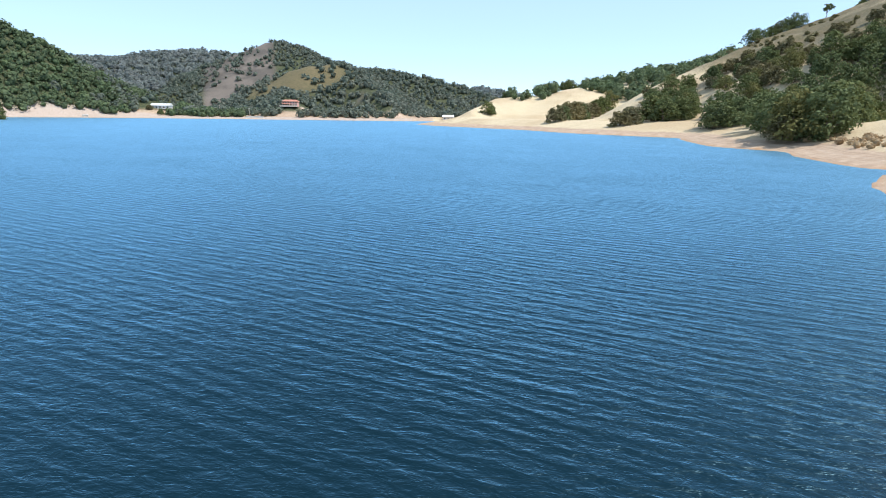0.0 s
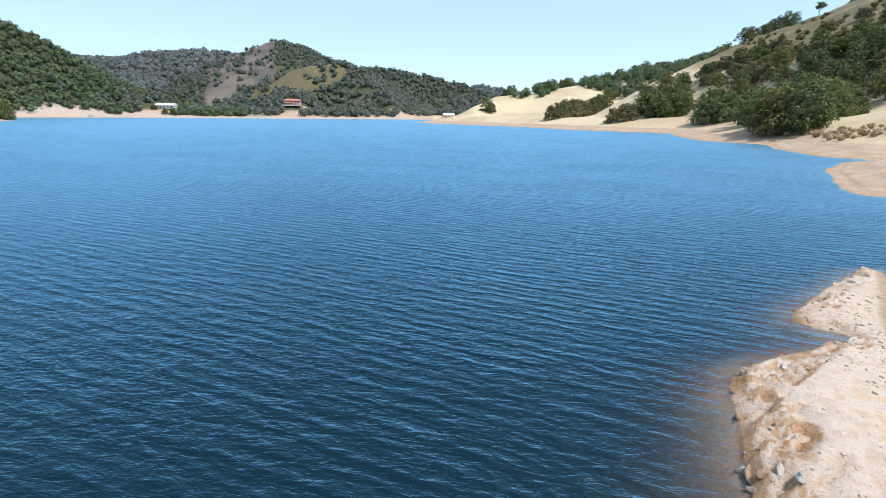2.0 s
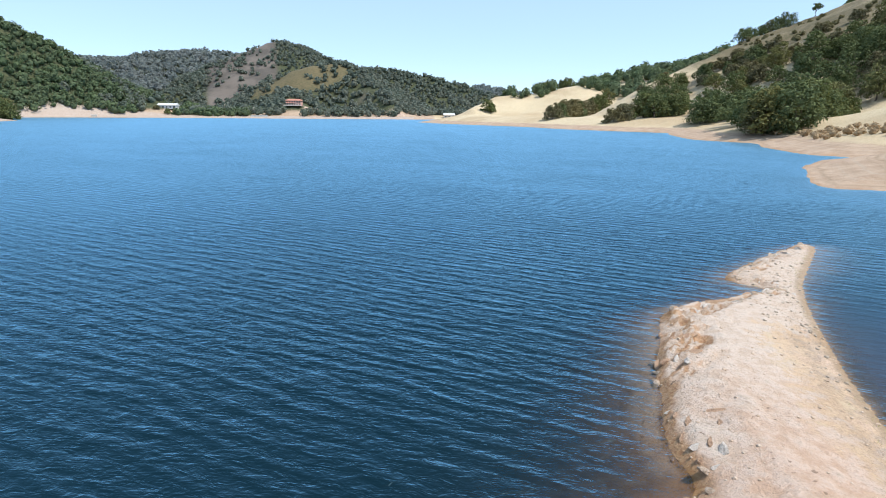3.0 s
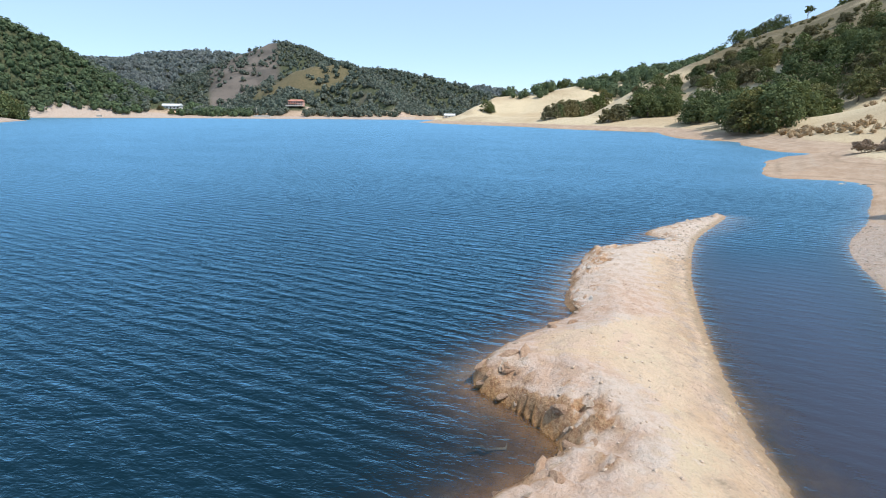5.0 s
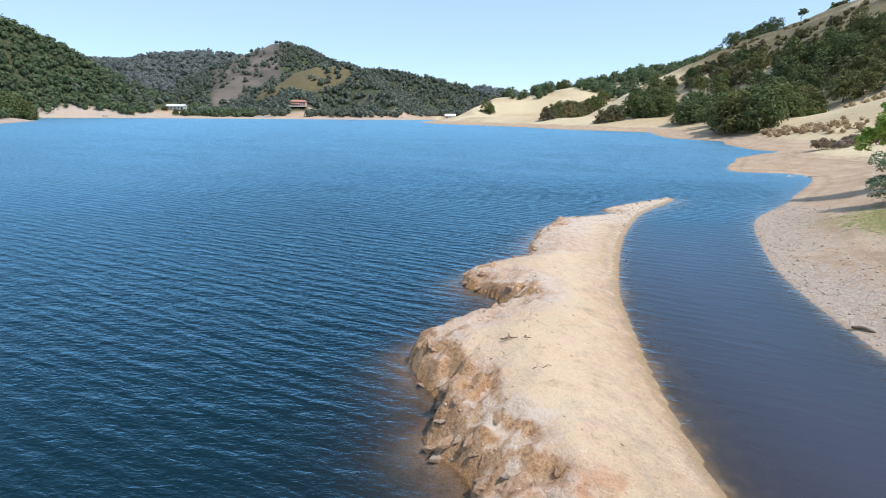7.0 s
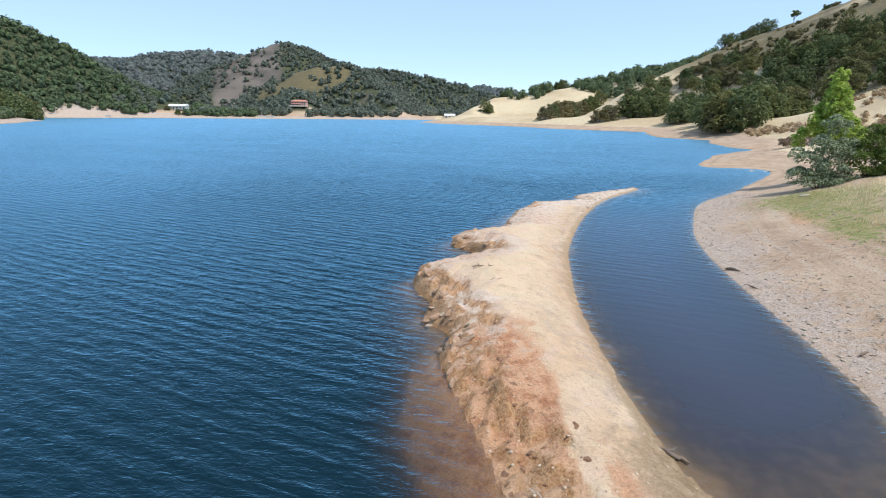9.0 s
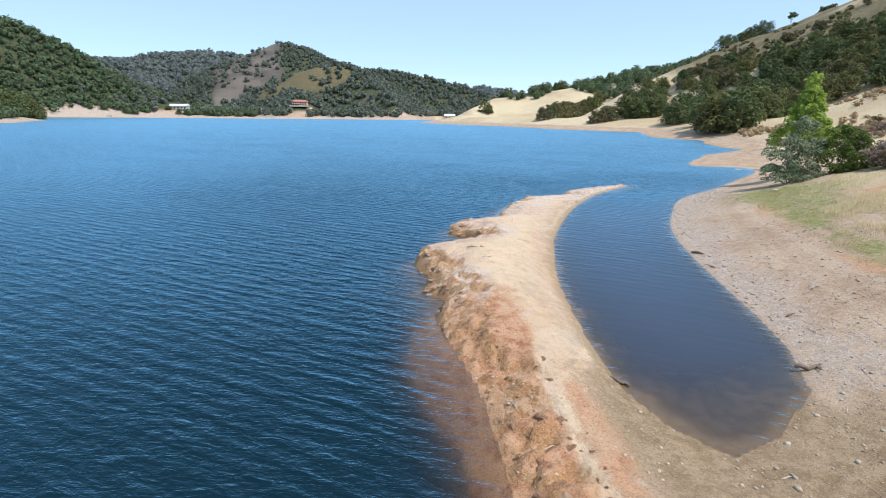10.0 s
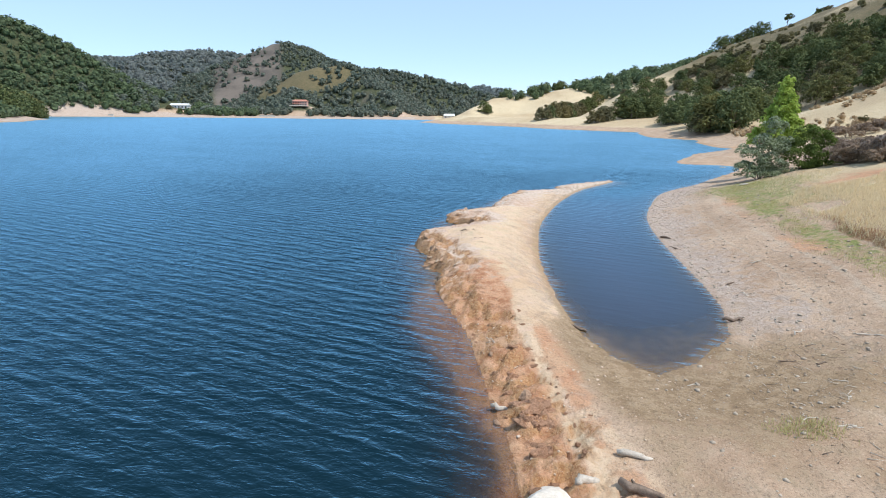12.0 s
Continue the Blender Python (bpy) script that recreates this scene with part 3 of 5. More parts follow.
add_attr(ground_me, "red", np.where(g_d < 30, sstep(2.3 + 0.9 * fbm(mx_, my_, 2.5, 3, 33) - g_dl, -0.3, 1.0) * sstep(27.5 - my_, 0, 4) * sstep(my_, 8, 15)
                                    + 0.62 * sstep(my_, 15, 20) * sstep(46 - my_, 0, 8) * sstep(fbm(mx_, my_, 3.5, 3, 35) + 0.35, 0, 0.5) * sstep(g_de, 3.6, 5.0) * sstep(7.0 - g_de, 0, 1.2) * (mx_ > 7)
                                    + 0.8 * np.exp(-((g_dl - 0.5) / 0.9) ** 2) * sstep(fbm(mx_, my_, 2.2, 2, 41), -0.05, 0.35) * on_spit
                                    + 0.7 * np.exp(-(((mx_ + 0.1) / 0.45) ** 2 + ((my_ - 18.2) / 1.3) ** 2))
                                    + 0.9 * np.exp(-(((mx_ - 8.9) / 1.0) ** 2 + ((my_ - 53.0) / 0.8) ** 2)) * on_spit
                                    + 0.85 * np.exp(-(((mx_ - 22.5) / 4.2) ** 2 + ((my_ - 37) / 2.6) ** 2)) * (0.8 + 0.6 * fbm(mx_, my_, 1.8, 3, 46))
                                    + 0.45 * sstep(3.4 - g_dl, 0, 1.5) * sstep(fbm(mx_, my_, 4.0, 3, 43), 0.0, 0.4) * on_spit, 0) * (1 - 0.85 * trail))
eastern = (g_de < g_dl + 1.5) & (mx_ > -20)
add_attr(ground_me, "bank", np.where(eastern, sstep(g_dl, 1.6 - 0.5 * sstep(22 - my_, 0, 4), 4.0 - 1.5 * sstep(22 - my_, 0, 4)) * sstep(g_dp + np.maximum(20 - my_, 0) * 0.5, 0.6, 1.6), np.maximum(sstep(18 - my_, 0, 4) * sstep(g_dl, 1.5, 2.7), np.where(on_spit, 0.5 * sstep(2.8 + 0.8 * fbm(mx_, my_, 4, 3, 45) - g_dp, 0, 2.0), 0.9 * (my_ > 62)))))
head = np.hypot(mx_ - 2.6, (my_ - 16.6) * 0.8)
add_attr(ground_me, "mud", sstep(6.6 + 3.0 * fbm(mx_, my_, 1.8, 4, 77) - head, 0, 5.0) * sstep(g_dl, 1.7, 3.0) * 0.95 + 0.6 * sstep(0.5 - g_dp, 0, 0.4) * on_spit)
add_attr(ground_me, "ooze", g_pond * sstep(-GZ, 0.0, 0.04) * sstep(60 - my_, 0, 12))
add_attr(ground_me, "gravel", sstep(5.0 + 2.0 * fbm(mx_, my_, 4, 3, 37) - g_de, 0, 5) * sstep(70 - my_, 0, 20) * (g_de < g_dl) * sstep(my_, 18, 21) * 0.7
         + 0.35 * sstep(1.2 - g_dp, 0, 0.8) * on_spit + 0.75 * (mx_ < -20) * (my_ > 200) * sstep(26 - g_d, 0, 8))
gold = sstep(g_de + 1.5 * fbm(mx_, my_, 5, 3, 147), 7, 12) * sstep(mx_ + 2 * fbm(mx_, my_, 4, 3, 148), 3, 8) + sstep(g_hill, 2, 8) * (mx_ > -20)
scrub = sstep(g_hill, 18, 36) * (mx_ > 120) * (my_ < 480) * (0.7 + 0.5 * fbm(mx_, my_, 30, 3, 53))
add_attr(ground_me, "gold", np.clip(gold, 0, 1))
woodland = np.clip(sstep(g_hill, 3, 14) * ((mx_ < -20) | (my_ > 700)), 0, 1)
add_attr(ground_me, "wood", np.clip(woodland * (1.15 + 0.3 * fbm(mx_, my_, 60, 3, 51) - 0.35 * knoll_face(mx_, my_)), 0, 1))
add_attr(ground_me, "dry", np.clip(1.25 * knoll_face(mx_, my_) + 0.95 * scrub, 0, 1))
add_attr(ground_me, "bare", 1.2 * peak_face(mx_, my_) + np.exp(-(((mx_ + 97) / 13) ** 2 + ((my_ - 832) / 34) ** 2)) * 0.5)
add_attr(ground_me, "green", np.exp(-(((mx_ - 20) / 3.2) ** 2 + ((my_ - 43) / 5.0) ** 2)) * 0.9
         + 0.5 * sstep(fbm(mx_, my_, 9, 3, 61), 0.25, 0.5) * sstep(g_de, 5, 8) * (my_ > 20) * (my_ < 130) * (mx_ < 90) * eastern * (mx_ > 10 + np.maximum(my_ - 40, 0) * 0.8)
         + 0.75 * np.exp(-((g_de - 6.0) / 0.9) ** 2) * sstep(48 - my_, 0, 6) * sstep(my_, 17, 21) * (mx_ > 8) * (0.8 + 0.5 * fbm(mx_, my_, 2.5, 3, 63))
         + 0.35 * np.exp(-(((mx_ - 3.7) / 1.0) ** 2 + ((my_ - 14.4) / 0.5) ** 2)))
add_attr(ground_me, "wet", np.where(g_dp < g_dl, 0.25, 1.0) * sstep(np.where(on_spit & (g_dl < 1.0) & (my_ > 23), 0.15 + 0.08 * fbm(mx_, my_, 0.7, 3, 73), 0.07) + 0.03 * fbm(mx_, my_, 1.5, 2, 71) - GZ, 0, 0.09))
ground_me.materials.append(M_GROUND)
ground = tagged(new("ground", ground_me), "dry sandy lake shore rising to golden grass hills", "ground", kind="structure")

# ---- water ----
WX = axis(-620, -6.0, 17.0, 160, 0.22, 1.06)
WY = axis(-330, 9.5, 61.0, 800, 0.22, 1.06)
wx_, wy_ = np.meshgrid(WX, WY)
wz, w_dl, w_dp, w_de, w_d, w_hill, w_pond = survey(wx_, wy_)
low = wz < 0.25
keep = low[:-1, :-1] | low[1:, :-1] | low[:-1, 1:] | low[1:, 1:]
water_me = grid_mesh("water", WX, WY, np.zeros(wz.shape), keep)
depth = np.maximum(-wz, 0)
pondness = sstep(np.where(w_pond, -w_d, 0), 0.0, 0.6) * sstep(62 - wy_, 0, 14)
add_attr(water_me, "murk", 1 - (1 - sstep(wy_, 66, 110)) * np.exp(-depth / np.where(w_pond, 0.09 + 0.30 * sstep(22 - wy_, 0, 4), np.where(wy_ < 27, 0.38, 0.42))))
# 0 beside the camera's path, 1 far off; fitted to its view
add_attr(water_me, "off_path", 0.62 * sstep(np.hypot(wx_ + 3, np.maximum(np.abs(wy_ - 26) - 16, 0)), 4, 52) + 0.38 * sstep(np.hypot(wx_ + 3, wy_ - 30), 30, 320))
add_attr(water_me, "calm", np.maximum(pondness * (0.72 + 0.28 * sstep(35 - wy_, 0, 12)), 0.45 * np.exp(np.minimum(w_d, 0) / 1.0)))
add_attr(water_me, "silt", np.clip(pondness * sstep(56 - wy_, 0, 16), 0, 1))
water_me.materials.append(M_WATER)
water = tagged(new("water", water_me), "blue lake water with small wind ripples", "water", kind="structure")

# ---- builders ----
rng = np.random.default_rng(7)


def mesh_from(name, verts, faces, material, smooth_faces=False):
    """A mesh of faces that all have the same number of corners."""
    verts, faces = np.asarray(verts, float), np.asarray(faces, np.int32)
    me = bpy.data.meshes.new(name)
    me.vertices.add(len(verts))
    me.vertices.foreach_set("co", verts.ravel())
    me.loops.add(faces.size)
    me.loops.foreach_set("vertex_index", faces.ravel())
    me.polygons.add(len(faces))
    me.polygons.foreach_set("loop_start", np.arange(len(faces)) * faces.shape[1])
    me.update(calc_edges=True)
    if smooth_faces:
        me.polygons.foreach_set("use_smooth", np.ones(len(faces), bool))
    me.materials.append(material)
    return me


def child(name, me, parent, label=""):
    ob = new(name, me)
    ob.parent = parent
    if label:
        tagged(ob, label)
    return ob


def part(name, bm, material, parent, label=""):
    me = bpy.data.meshes.new(name)
    bm.to_mesh(me)
    bm.free()
    me.materials.append(material)
    return child(name, me, parent, label)


def unit(v):
    return v / np.maximum(np.linalg.norm(v, axis=-1, keepdims=True), 1e-9)


def leaf_quads(centres, normals, size, r, aspect=1.0):
    """Corners and faces of small tilted four-cornered leaf sprays."""
    n = len(centres)
    side = unit(np.cross(normals, unit(r.normal(size=(n, 3)))))
    up = np.cross(normals, side)
    s = (np.asarray(size) * (0.6 + 0.8 * r.random(n)))[:, None]
    k = 0.75 + 0.5 * r.random((n, 4, 1))
    corners = np.stack([-side * s - up * s * aspect, side * s - up * s * aspect, side * s + up * s * aspect, -side * s + up * s * aspect], 1) * k
    bend = normals[:, None] * s[:, None] * (r.random((n, 4, 1)) - 0.5) * 0.7
    verts = (centres[:, None] + corners + bend).reshape(-1, 3)
    return verts, np.arange(n * 4).reshape(n, 4)


def crown_points(lobes, count, r, droop=0.0):
    """Places and outward directions on a group of leafy lobes (x, y, z, rx, ry, rz), more on the large ones."""
    lobes = np.array(lobes, float)
    w = (lobes[:, 3] * lobes[:, 5]) ** 1.0
    pick = r.choice(len(lobes), count, p=w / w.sum())
    out = unit(r.normal(size=(count, 3)))
    out[:, 2] = np.where(out[:, 2] < -0.35, -out[:, 2], out[:, 2])
    bulge = 0.68 + 0.40 * r.random(count) ** 0.6
    c = lobes[pick, :3] + out * lobes[pick, 3:] * bulge[:, None]
    tilt = unit(out + 0.55 * r.normal(size=(count, 3)) + np.array([0, 0, 0.35 - droop]))
    return c, tilt


def clumps(lobes, r, each=6):
    """Breaks every lobe into itself, smaller, and some clumps on its skin, so that the outline is uneven."""
    out = []
    for b in lobes:
        b = np.array(b, float)
        out.append((*b[:3], *(b[3:] * 0.72)))
        for _ in range(each):
            o = unit(r.normal(size=3))
            o[2] = abs(o[2]) * (1 if r.random() < 0.8 else -0.4)
            k = 0.26 + 0.22 * r.random()
            out.append((*(b[:3] + o * b[3:] * (0.70 + 0.25 * r.random())), *(b[3:] * k)))
    return out


def tube(path, radii, sides=7, rough=0.0, r=None):
    """Corners and faces of a tapering, closed stem along a path."""
    path, radii = np.array(path, float), np.array(radii, float)
    n = len(path)
    tang = unit(np.gradient(path, axis=0))
    a = unit(np.cross(tang, np.array([0.31, 0.87, 0.13])))
    b = np.cross(tang, a)
    ang = np.arange(sides) * 2 * math.pi / sides
    rad = radii[:, None] * (1 + (rough * (r.random((n, sides)) - 0.5) if r is not None else 0))
    ring = path[:, None] + (a[:, None] * np.cos(ang)[None, :, None] + b[:, None] * np.sin(ang)[None, :, None]) * rad[:, :, None]
    verts = ring.reshape(-1, 3)
    faces = [(i * sides + j, i * sides + (j + 1) % sides, (i + 1) * sides + (j + 1) % sides, (i + 1) * sides + j) for i in range(n - 1) for j in range(sides)]
    caps = [(verts[:sides].mean(0)), (verts[-sides:].mean(0))]
    base = len(verts)
    verts = np.vstack([verts, caps])
    for j in range(sides):
        faces.append((base, (j + 1) % sides, j, base))
        faces.append((base + 1, base - sides + j, base - sides + (j + 1) % sides, base + 1))
    tris = []
    for f in faces:
        if f[0] == f[3]:
            tris.append(f[:3])
        else:
            tris += [(f[0], f[1], f[2]), (f[0], f[2], f[3])]
    return verts, tris


def bent(start, end, r, bend=0.12, n=5):
    t = np.linspace(0, 1, n)[:, None]
    start, end = np.array(start, float), np.array(end, float)
    length = np.linalg.norm(end - start)
    p = start + (end - start) * t
    p[1:-1] += r.normal(size=(n - 2, 3)) * bend * length * 0.5
    return p


def tree_proto(name, seed, height, spread, leaves, leaf, material, label, category, lobes_n=9, trunk_r=0.3, skirt=0.12, bark=M_BARK, limbs=4, tall=0.0):
    """A broadleaf tree with a trunk, limbs and a crown of many leaf sprays. Its foot is at the origin."""
    r = np.random.default_rng(seed)
    top = new(name)
    tagged(top, label, category)
    fork = np.array([r.normal() * 0.05 * height, r.normal() * 0.05 * height, height * 0.34])
    v, f = tube(np.vstack([[[0, 0, -0.5]], bent((0, 0, 0), fork, r)]), np.array([1.3, 1.15, 0.95, 0.85, 0.8, 0.72]) * trunk_r, 8, 0.25, r)
    child("trunk", mesh_from("trunk", v, f, bark, True), top)
    lobes = []
    for i in range(lobes_n):
        a = i * 2.4 + r.random() * 0.8
        q = (i + 0.5) / lobes_n
        rr = spread * (0.62 * math.sqrt(1 - 0.75 * q) if tall == 0 else 0.62 * (1 - 0.9 * q)) * (0.65 + 0.6 * r.random())
        z = height * (skirt + 0.18 + (0.80 - skirt - 0.1) * q)
        s = spread * (0.50 - 0.18 * q if tall == 0 else 0.33 - 0.23 * q) * (0.75 + 0.5 * r.random())
        lobes.append((rr * math.cos(a), rr * math.sin(a), z, s, s, s * (0.72 + 0.3 * r.random() + tall)))
    for i in range(limbs):
        b = lobes[int(i * (lobes_n - 1) / max(limbs - 1, 1))]
        v, f = tube(bent(fork * (0.75 + 0.2 * r.random()), (b[0] * 0.85, b[1] * 0.85, b[2]), r, 0.16), np.array([0.5, 0.42, 0.33, 0.22, 0.12]) * trunk_r, 6)
        child("limb", mesh_from("limb", v, f, bark, True), top)
    c, n = crown_points(clumps(lobes, r), leaves, r)
    v, f = leaf_quads(c, n, leaf, r)
    child("crown", mesh_from("crown", v, f, material), top)
    return top


def place(ob, x, y, turn=0.0, size=1.0, sink=0.1, z=None, squash=1.0):
    z = float(ground_at(x, y)) if z is None else z
    ob.matrix_basis = pose(x, y, z - sink, 0, 0, math.degrees(turn)) @ Matrix.Diagonal((size, size, size * squash, 1))
    return ob


def repeat(proto, x, y, turn, size, group, sink=0.15, squash=1.0):
    ob = copy_thing(proto, Matrix())
    ob.scale = (1, 1, 1)
    place(ob, x, y, turn, size, sink, squash=squash)
    if group:
        tagged(ob, group=group)
    return ob


def seen_by_camera(x, y, extra=5.0, eyes=((-3.5, 44.0), (-3.7, 10.0))):
    """Whether a place on the slopes is in sight from the camera's path."""
    z = ground_at(x, y) + extra
    ok = np.zeros(x.shape, bool)
    for ex, ey in eyes:
        clear = np.ones(x.shape, bool)
        for t in np.linspace(0.1, 0.97, 36):
            clear &= ground_at(ex + (x - ex) * t, ey + (y - ey) * t) < 6.2 + (z - 6.2) * t + 0.5
        ok |= clear
    return ok


def shore_distance(x, y):
    d = np.minimum(np.minimum(line_distance(x, y, LAKE_EDGE)[0], line_distance(x, y, POND_EDGE)[0]),
                   np.minimum(line_distance(x, y, EAST_EDGE)[0], line_distance(x, y, FAR_EDGE)[0]))
    return np.where(in_lake(x, y), -d, d)


def spaced(x, y, gap):
    """Thins places so that none is nearer to another than about gap; gap may vary from place to place."""
    cell, kept = {}, []
    gap = np.broadcast_to(gap, x.shape)
    big = gap.max()
    for i in range(len(x)):
        cx, cy = int(x[i] // big), int(y[i] // big)
        if all((x[i] - x[j]) ** 2 + (y[i] - y[j]) ** 2 > gap[i] ** 2 for a in (-1, 0, 1) for b in (-1, 0, 1) for j in cell.get((cx + a, cy + b), ())):
            cell.setdefault((cx, cy), []).append(i)
            kept.append(i)
    return np.array(kept, int)


# ---- woods on the far hills ----
ICO_V = unit(np.array([(a, b, c) for s in (1, -1) for q in (1.618, -1.618) for a, b, c in ((0, s, q), (s, q, 0), (q, 0, s))], float))


def ico_faces():
    bm = bmesh.new()
    for v in ICO_V:
        bm.verts.new(v)
    bmesh.ops.convex_hull(bm, input=bm.verts)
    bm.verts.index_update()
    f = np.array([[v.index for v in face.verts] for face in bm.faces])
    bm.free()
    return f


ICO_F = ico_faces()


def woods(name, x, y, radius, sprays, material, label, seed, leaf=0.30, tall=1.0):
    """One mass of woodland: each tree a lumpy core under loose leaf sprays."""
    r = np.random.default_rng(seed)
    n = len(x)
    radius = np.broadcast_to(radius, n) * (0.65 + 0.7 * r.random(n))
    high = radius * (0.85 + 0.35 * r.random(n)) * tall
    foot = np.stack([x, y, ground_at(x, y) + 0.62 * high], 1)
    turn = r.random((n, 12, 1)) * 0.45 + 0.62
    core = (foot[:, None] + ICO_V[None] * turn * np.stack([radius, radius, high], 1)[:, None] * 0.92).reshape(-1, 3)
    corefaces = (np.arange(n)[:, None, None] * 12 + ICO_F[None]).reshape(-1, 3)
    out = unit(r.normal(size=(n, sprays, 3)))
    out[..., 2] = np.where(out[..., 2] < -0.4, -out[..., 2], out[..., 2])
    c = foot[:, None] + out * np.stack([radius, radius, high], 1)[:, None] * (0.72 + 0.42 * r.random((n, sprays, 1)))
    nor = unit(out + 0.6 * r.normal(size=out.shape) + np.array([0, 0, 0.3]))
    v, f = leaf_quads(c.reshape(-1, 3), nor.reshape(-1, 3), np.repeat(radius * leaf, sprays), r)
    tris = np.vstack([f[:, [0, 1, 2]], f[:, [0, 2, 3]]]) + len(core)
    me = mesh_from(name, np.vstack([core, v]), np.vstack([corefaces, tris]), material)
    tone = np.clip(r.random(n) * 0.9 + 0.45 * fbm(x, y, 60, 2, seed + 3), 0, 1)
    add_attr(me, "tone", np.r_[np.repeat(tone, 12), np.repeat(tone, sprays * 4)])
    ob = new(name, me)
    return tagged(ob, label, "woodland", kind="stuff")


def scatter(box, count, gap, seed, rule):
    r = np.random.default_rng(seed)
    x, y = r.uniform(box[0], box[1], count), r.uniform(box[2], box[3], count)
    ok = rule(x, y, r)
    x, y = x[ok], y[ok]
    k = spaced(x, y, gap)
    return x[k], y[k]


def rule_west(x, y, r):
    d = shore_distance(x, y)
    open_ground = (fbm(x, y, 38, 2, 90) > 0.7) & (y > 450)
    head = (y < 440) & (d > 17)
    return ((d > np.where(y > 480, 16 + 5 * fbm(x, y, 20, 2, 89), 12)) | head) & ~open_ground & ~((np.abs(x + 318) < 18) & (y > 640)) & (x < -222) & seen_by_camera(x, y, 6)


def rule_north(x, y, r):
    d, z = shore_distance(x, y), ground_at(x, y)
    knoll = knoll_face(x, y) > 0.36 + 0.2 * fbm(x, y, 30, 2, 96)
    peak = peak_face(x, y) > 0.45 + 0.35 * fbm(x, y, 40, 2, 94)
    scar = np.exp(-(((x + 97) / 13) ** 2 + ((y - 832) / 34) ** 2)) > 0.4
    cliff = (x > -66) & (x < -26) & (y < 775) & (y > 702)
    bare = (fbm(x, y, 70, 3, 92) > 0.32) & (y > 820)
    strip = (d < 34 + 6 * fbm(x, y, 30, 2, 93)) | ((d < 50) & (fbm(x, y, 22, 2, 95) > 0.1))
    thin = peak & (r.random(x.shape) > 0.10) | knoll & (r.random(x.shape) > 0.10) | scar & (r.random(x.shape) > 0.1) | cliff & (r.random(x.shape) > 0.12)
    yard = (abs(x + 168) < 20) & (y > 712) & (y < 800) | (abs(x + 313) < 19) & (y < 745)
    return (d > 30) & ~strip & ~thin & ~yard & ~(bare & (r.random(x.shape) > 0.25)) & seen_by_camera(x, y, 6)


wx1, wy1 = scatter((-640, -222, 270, 770), 24000, 4.5, 11, rule_west)
woods("hillside_woods", wx1, wy1, 4.3, 40, M_WOODS, "green oak woodland covering the western hillside", 21, 0.165)
wx2, wy2 = scatter((-640, 330, 690, 1480), 26000, 6.6, 12, rule_north)
woods("valley_woods", wx2, wy2, 4.6, 26, M_FAR, "oak and chaparral woodland on northern hills, tinted for haze", 22, 0.21)
wx3, wy3 = scatter((-1500, -420, 1500, 2080), 9000, 15, 13, lambda x, y, r: seen_by_camera(x, y, 9))
woods("ridge_woods", wx3, wy3, 10, 40, M_RIDGE, "continuous forest on the distant ridge, haze put into its colour", 23, 0.2, 0.8)
wx4, wy4 = scatter((-100, 900, 1900, 2900), 6000, 22, 14, lambda x, y, r: seen_by_camera(x, y, 9))
woods("horizon_woods", wx4, wy4, 14, 14, M_RIDGE, "forest on the farthest hills, haze put into its colour", 24, 0.32, 0.8)

kx, ky = scatter((-400, -30, 590, 760), 7000, 8.0, 37, lambda x, y, r: (shore_distance(x, y) > 20) & (shore_distance(x, y) < 46) & (r.random(x.shape) < 0.55) & (fbm(x, y, 24, 2, 151) > -0.25) & ~((np.abs(x + 313) < 17) & (shore_distance(x, y) < 60)) & ~((np.abs(x + 172) < 14) & (y > 705)))
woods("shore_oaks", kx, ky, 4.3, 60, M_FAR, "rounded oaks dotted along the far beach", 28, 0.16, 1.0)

# ---- oaks of the eastern slopes ----
OAKS = [tree_proto("oak_tree", 100 + i, h, w, 2300, 0.20, m, lab, "tree", 15, 0.28, -0.10)
        for i, (h, w, m, lab) in enumerate([
            (9.5, 6.2, M_OAK, "dense dark green live oak on the dry slope"), (8.0, 6.8, M_OAK, "wide dark green live oak on the dry slope"),
            (11.5, 6.0, M_OAK_OLIVE, "tall olive-green live oak on the dry slope"), (6.5, 5.2, M_OAK_GREY, "olive-grey oak with thin dry foliage"),
            (7.0, 5.0, M_OAK, "small rounded green oak on the dry slope")])]


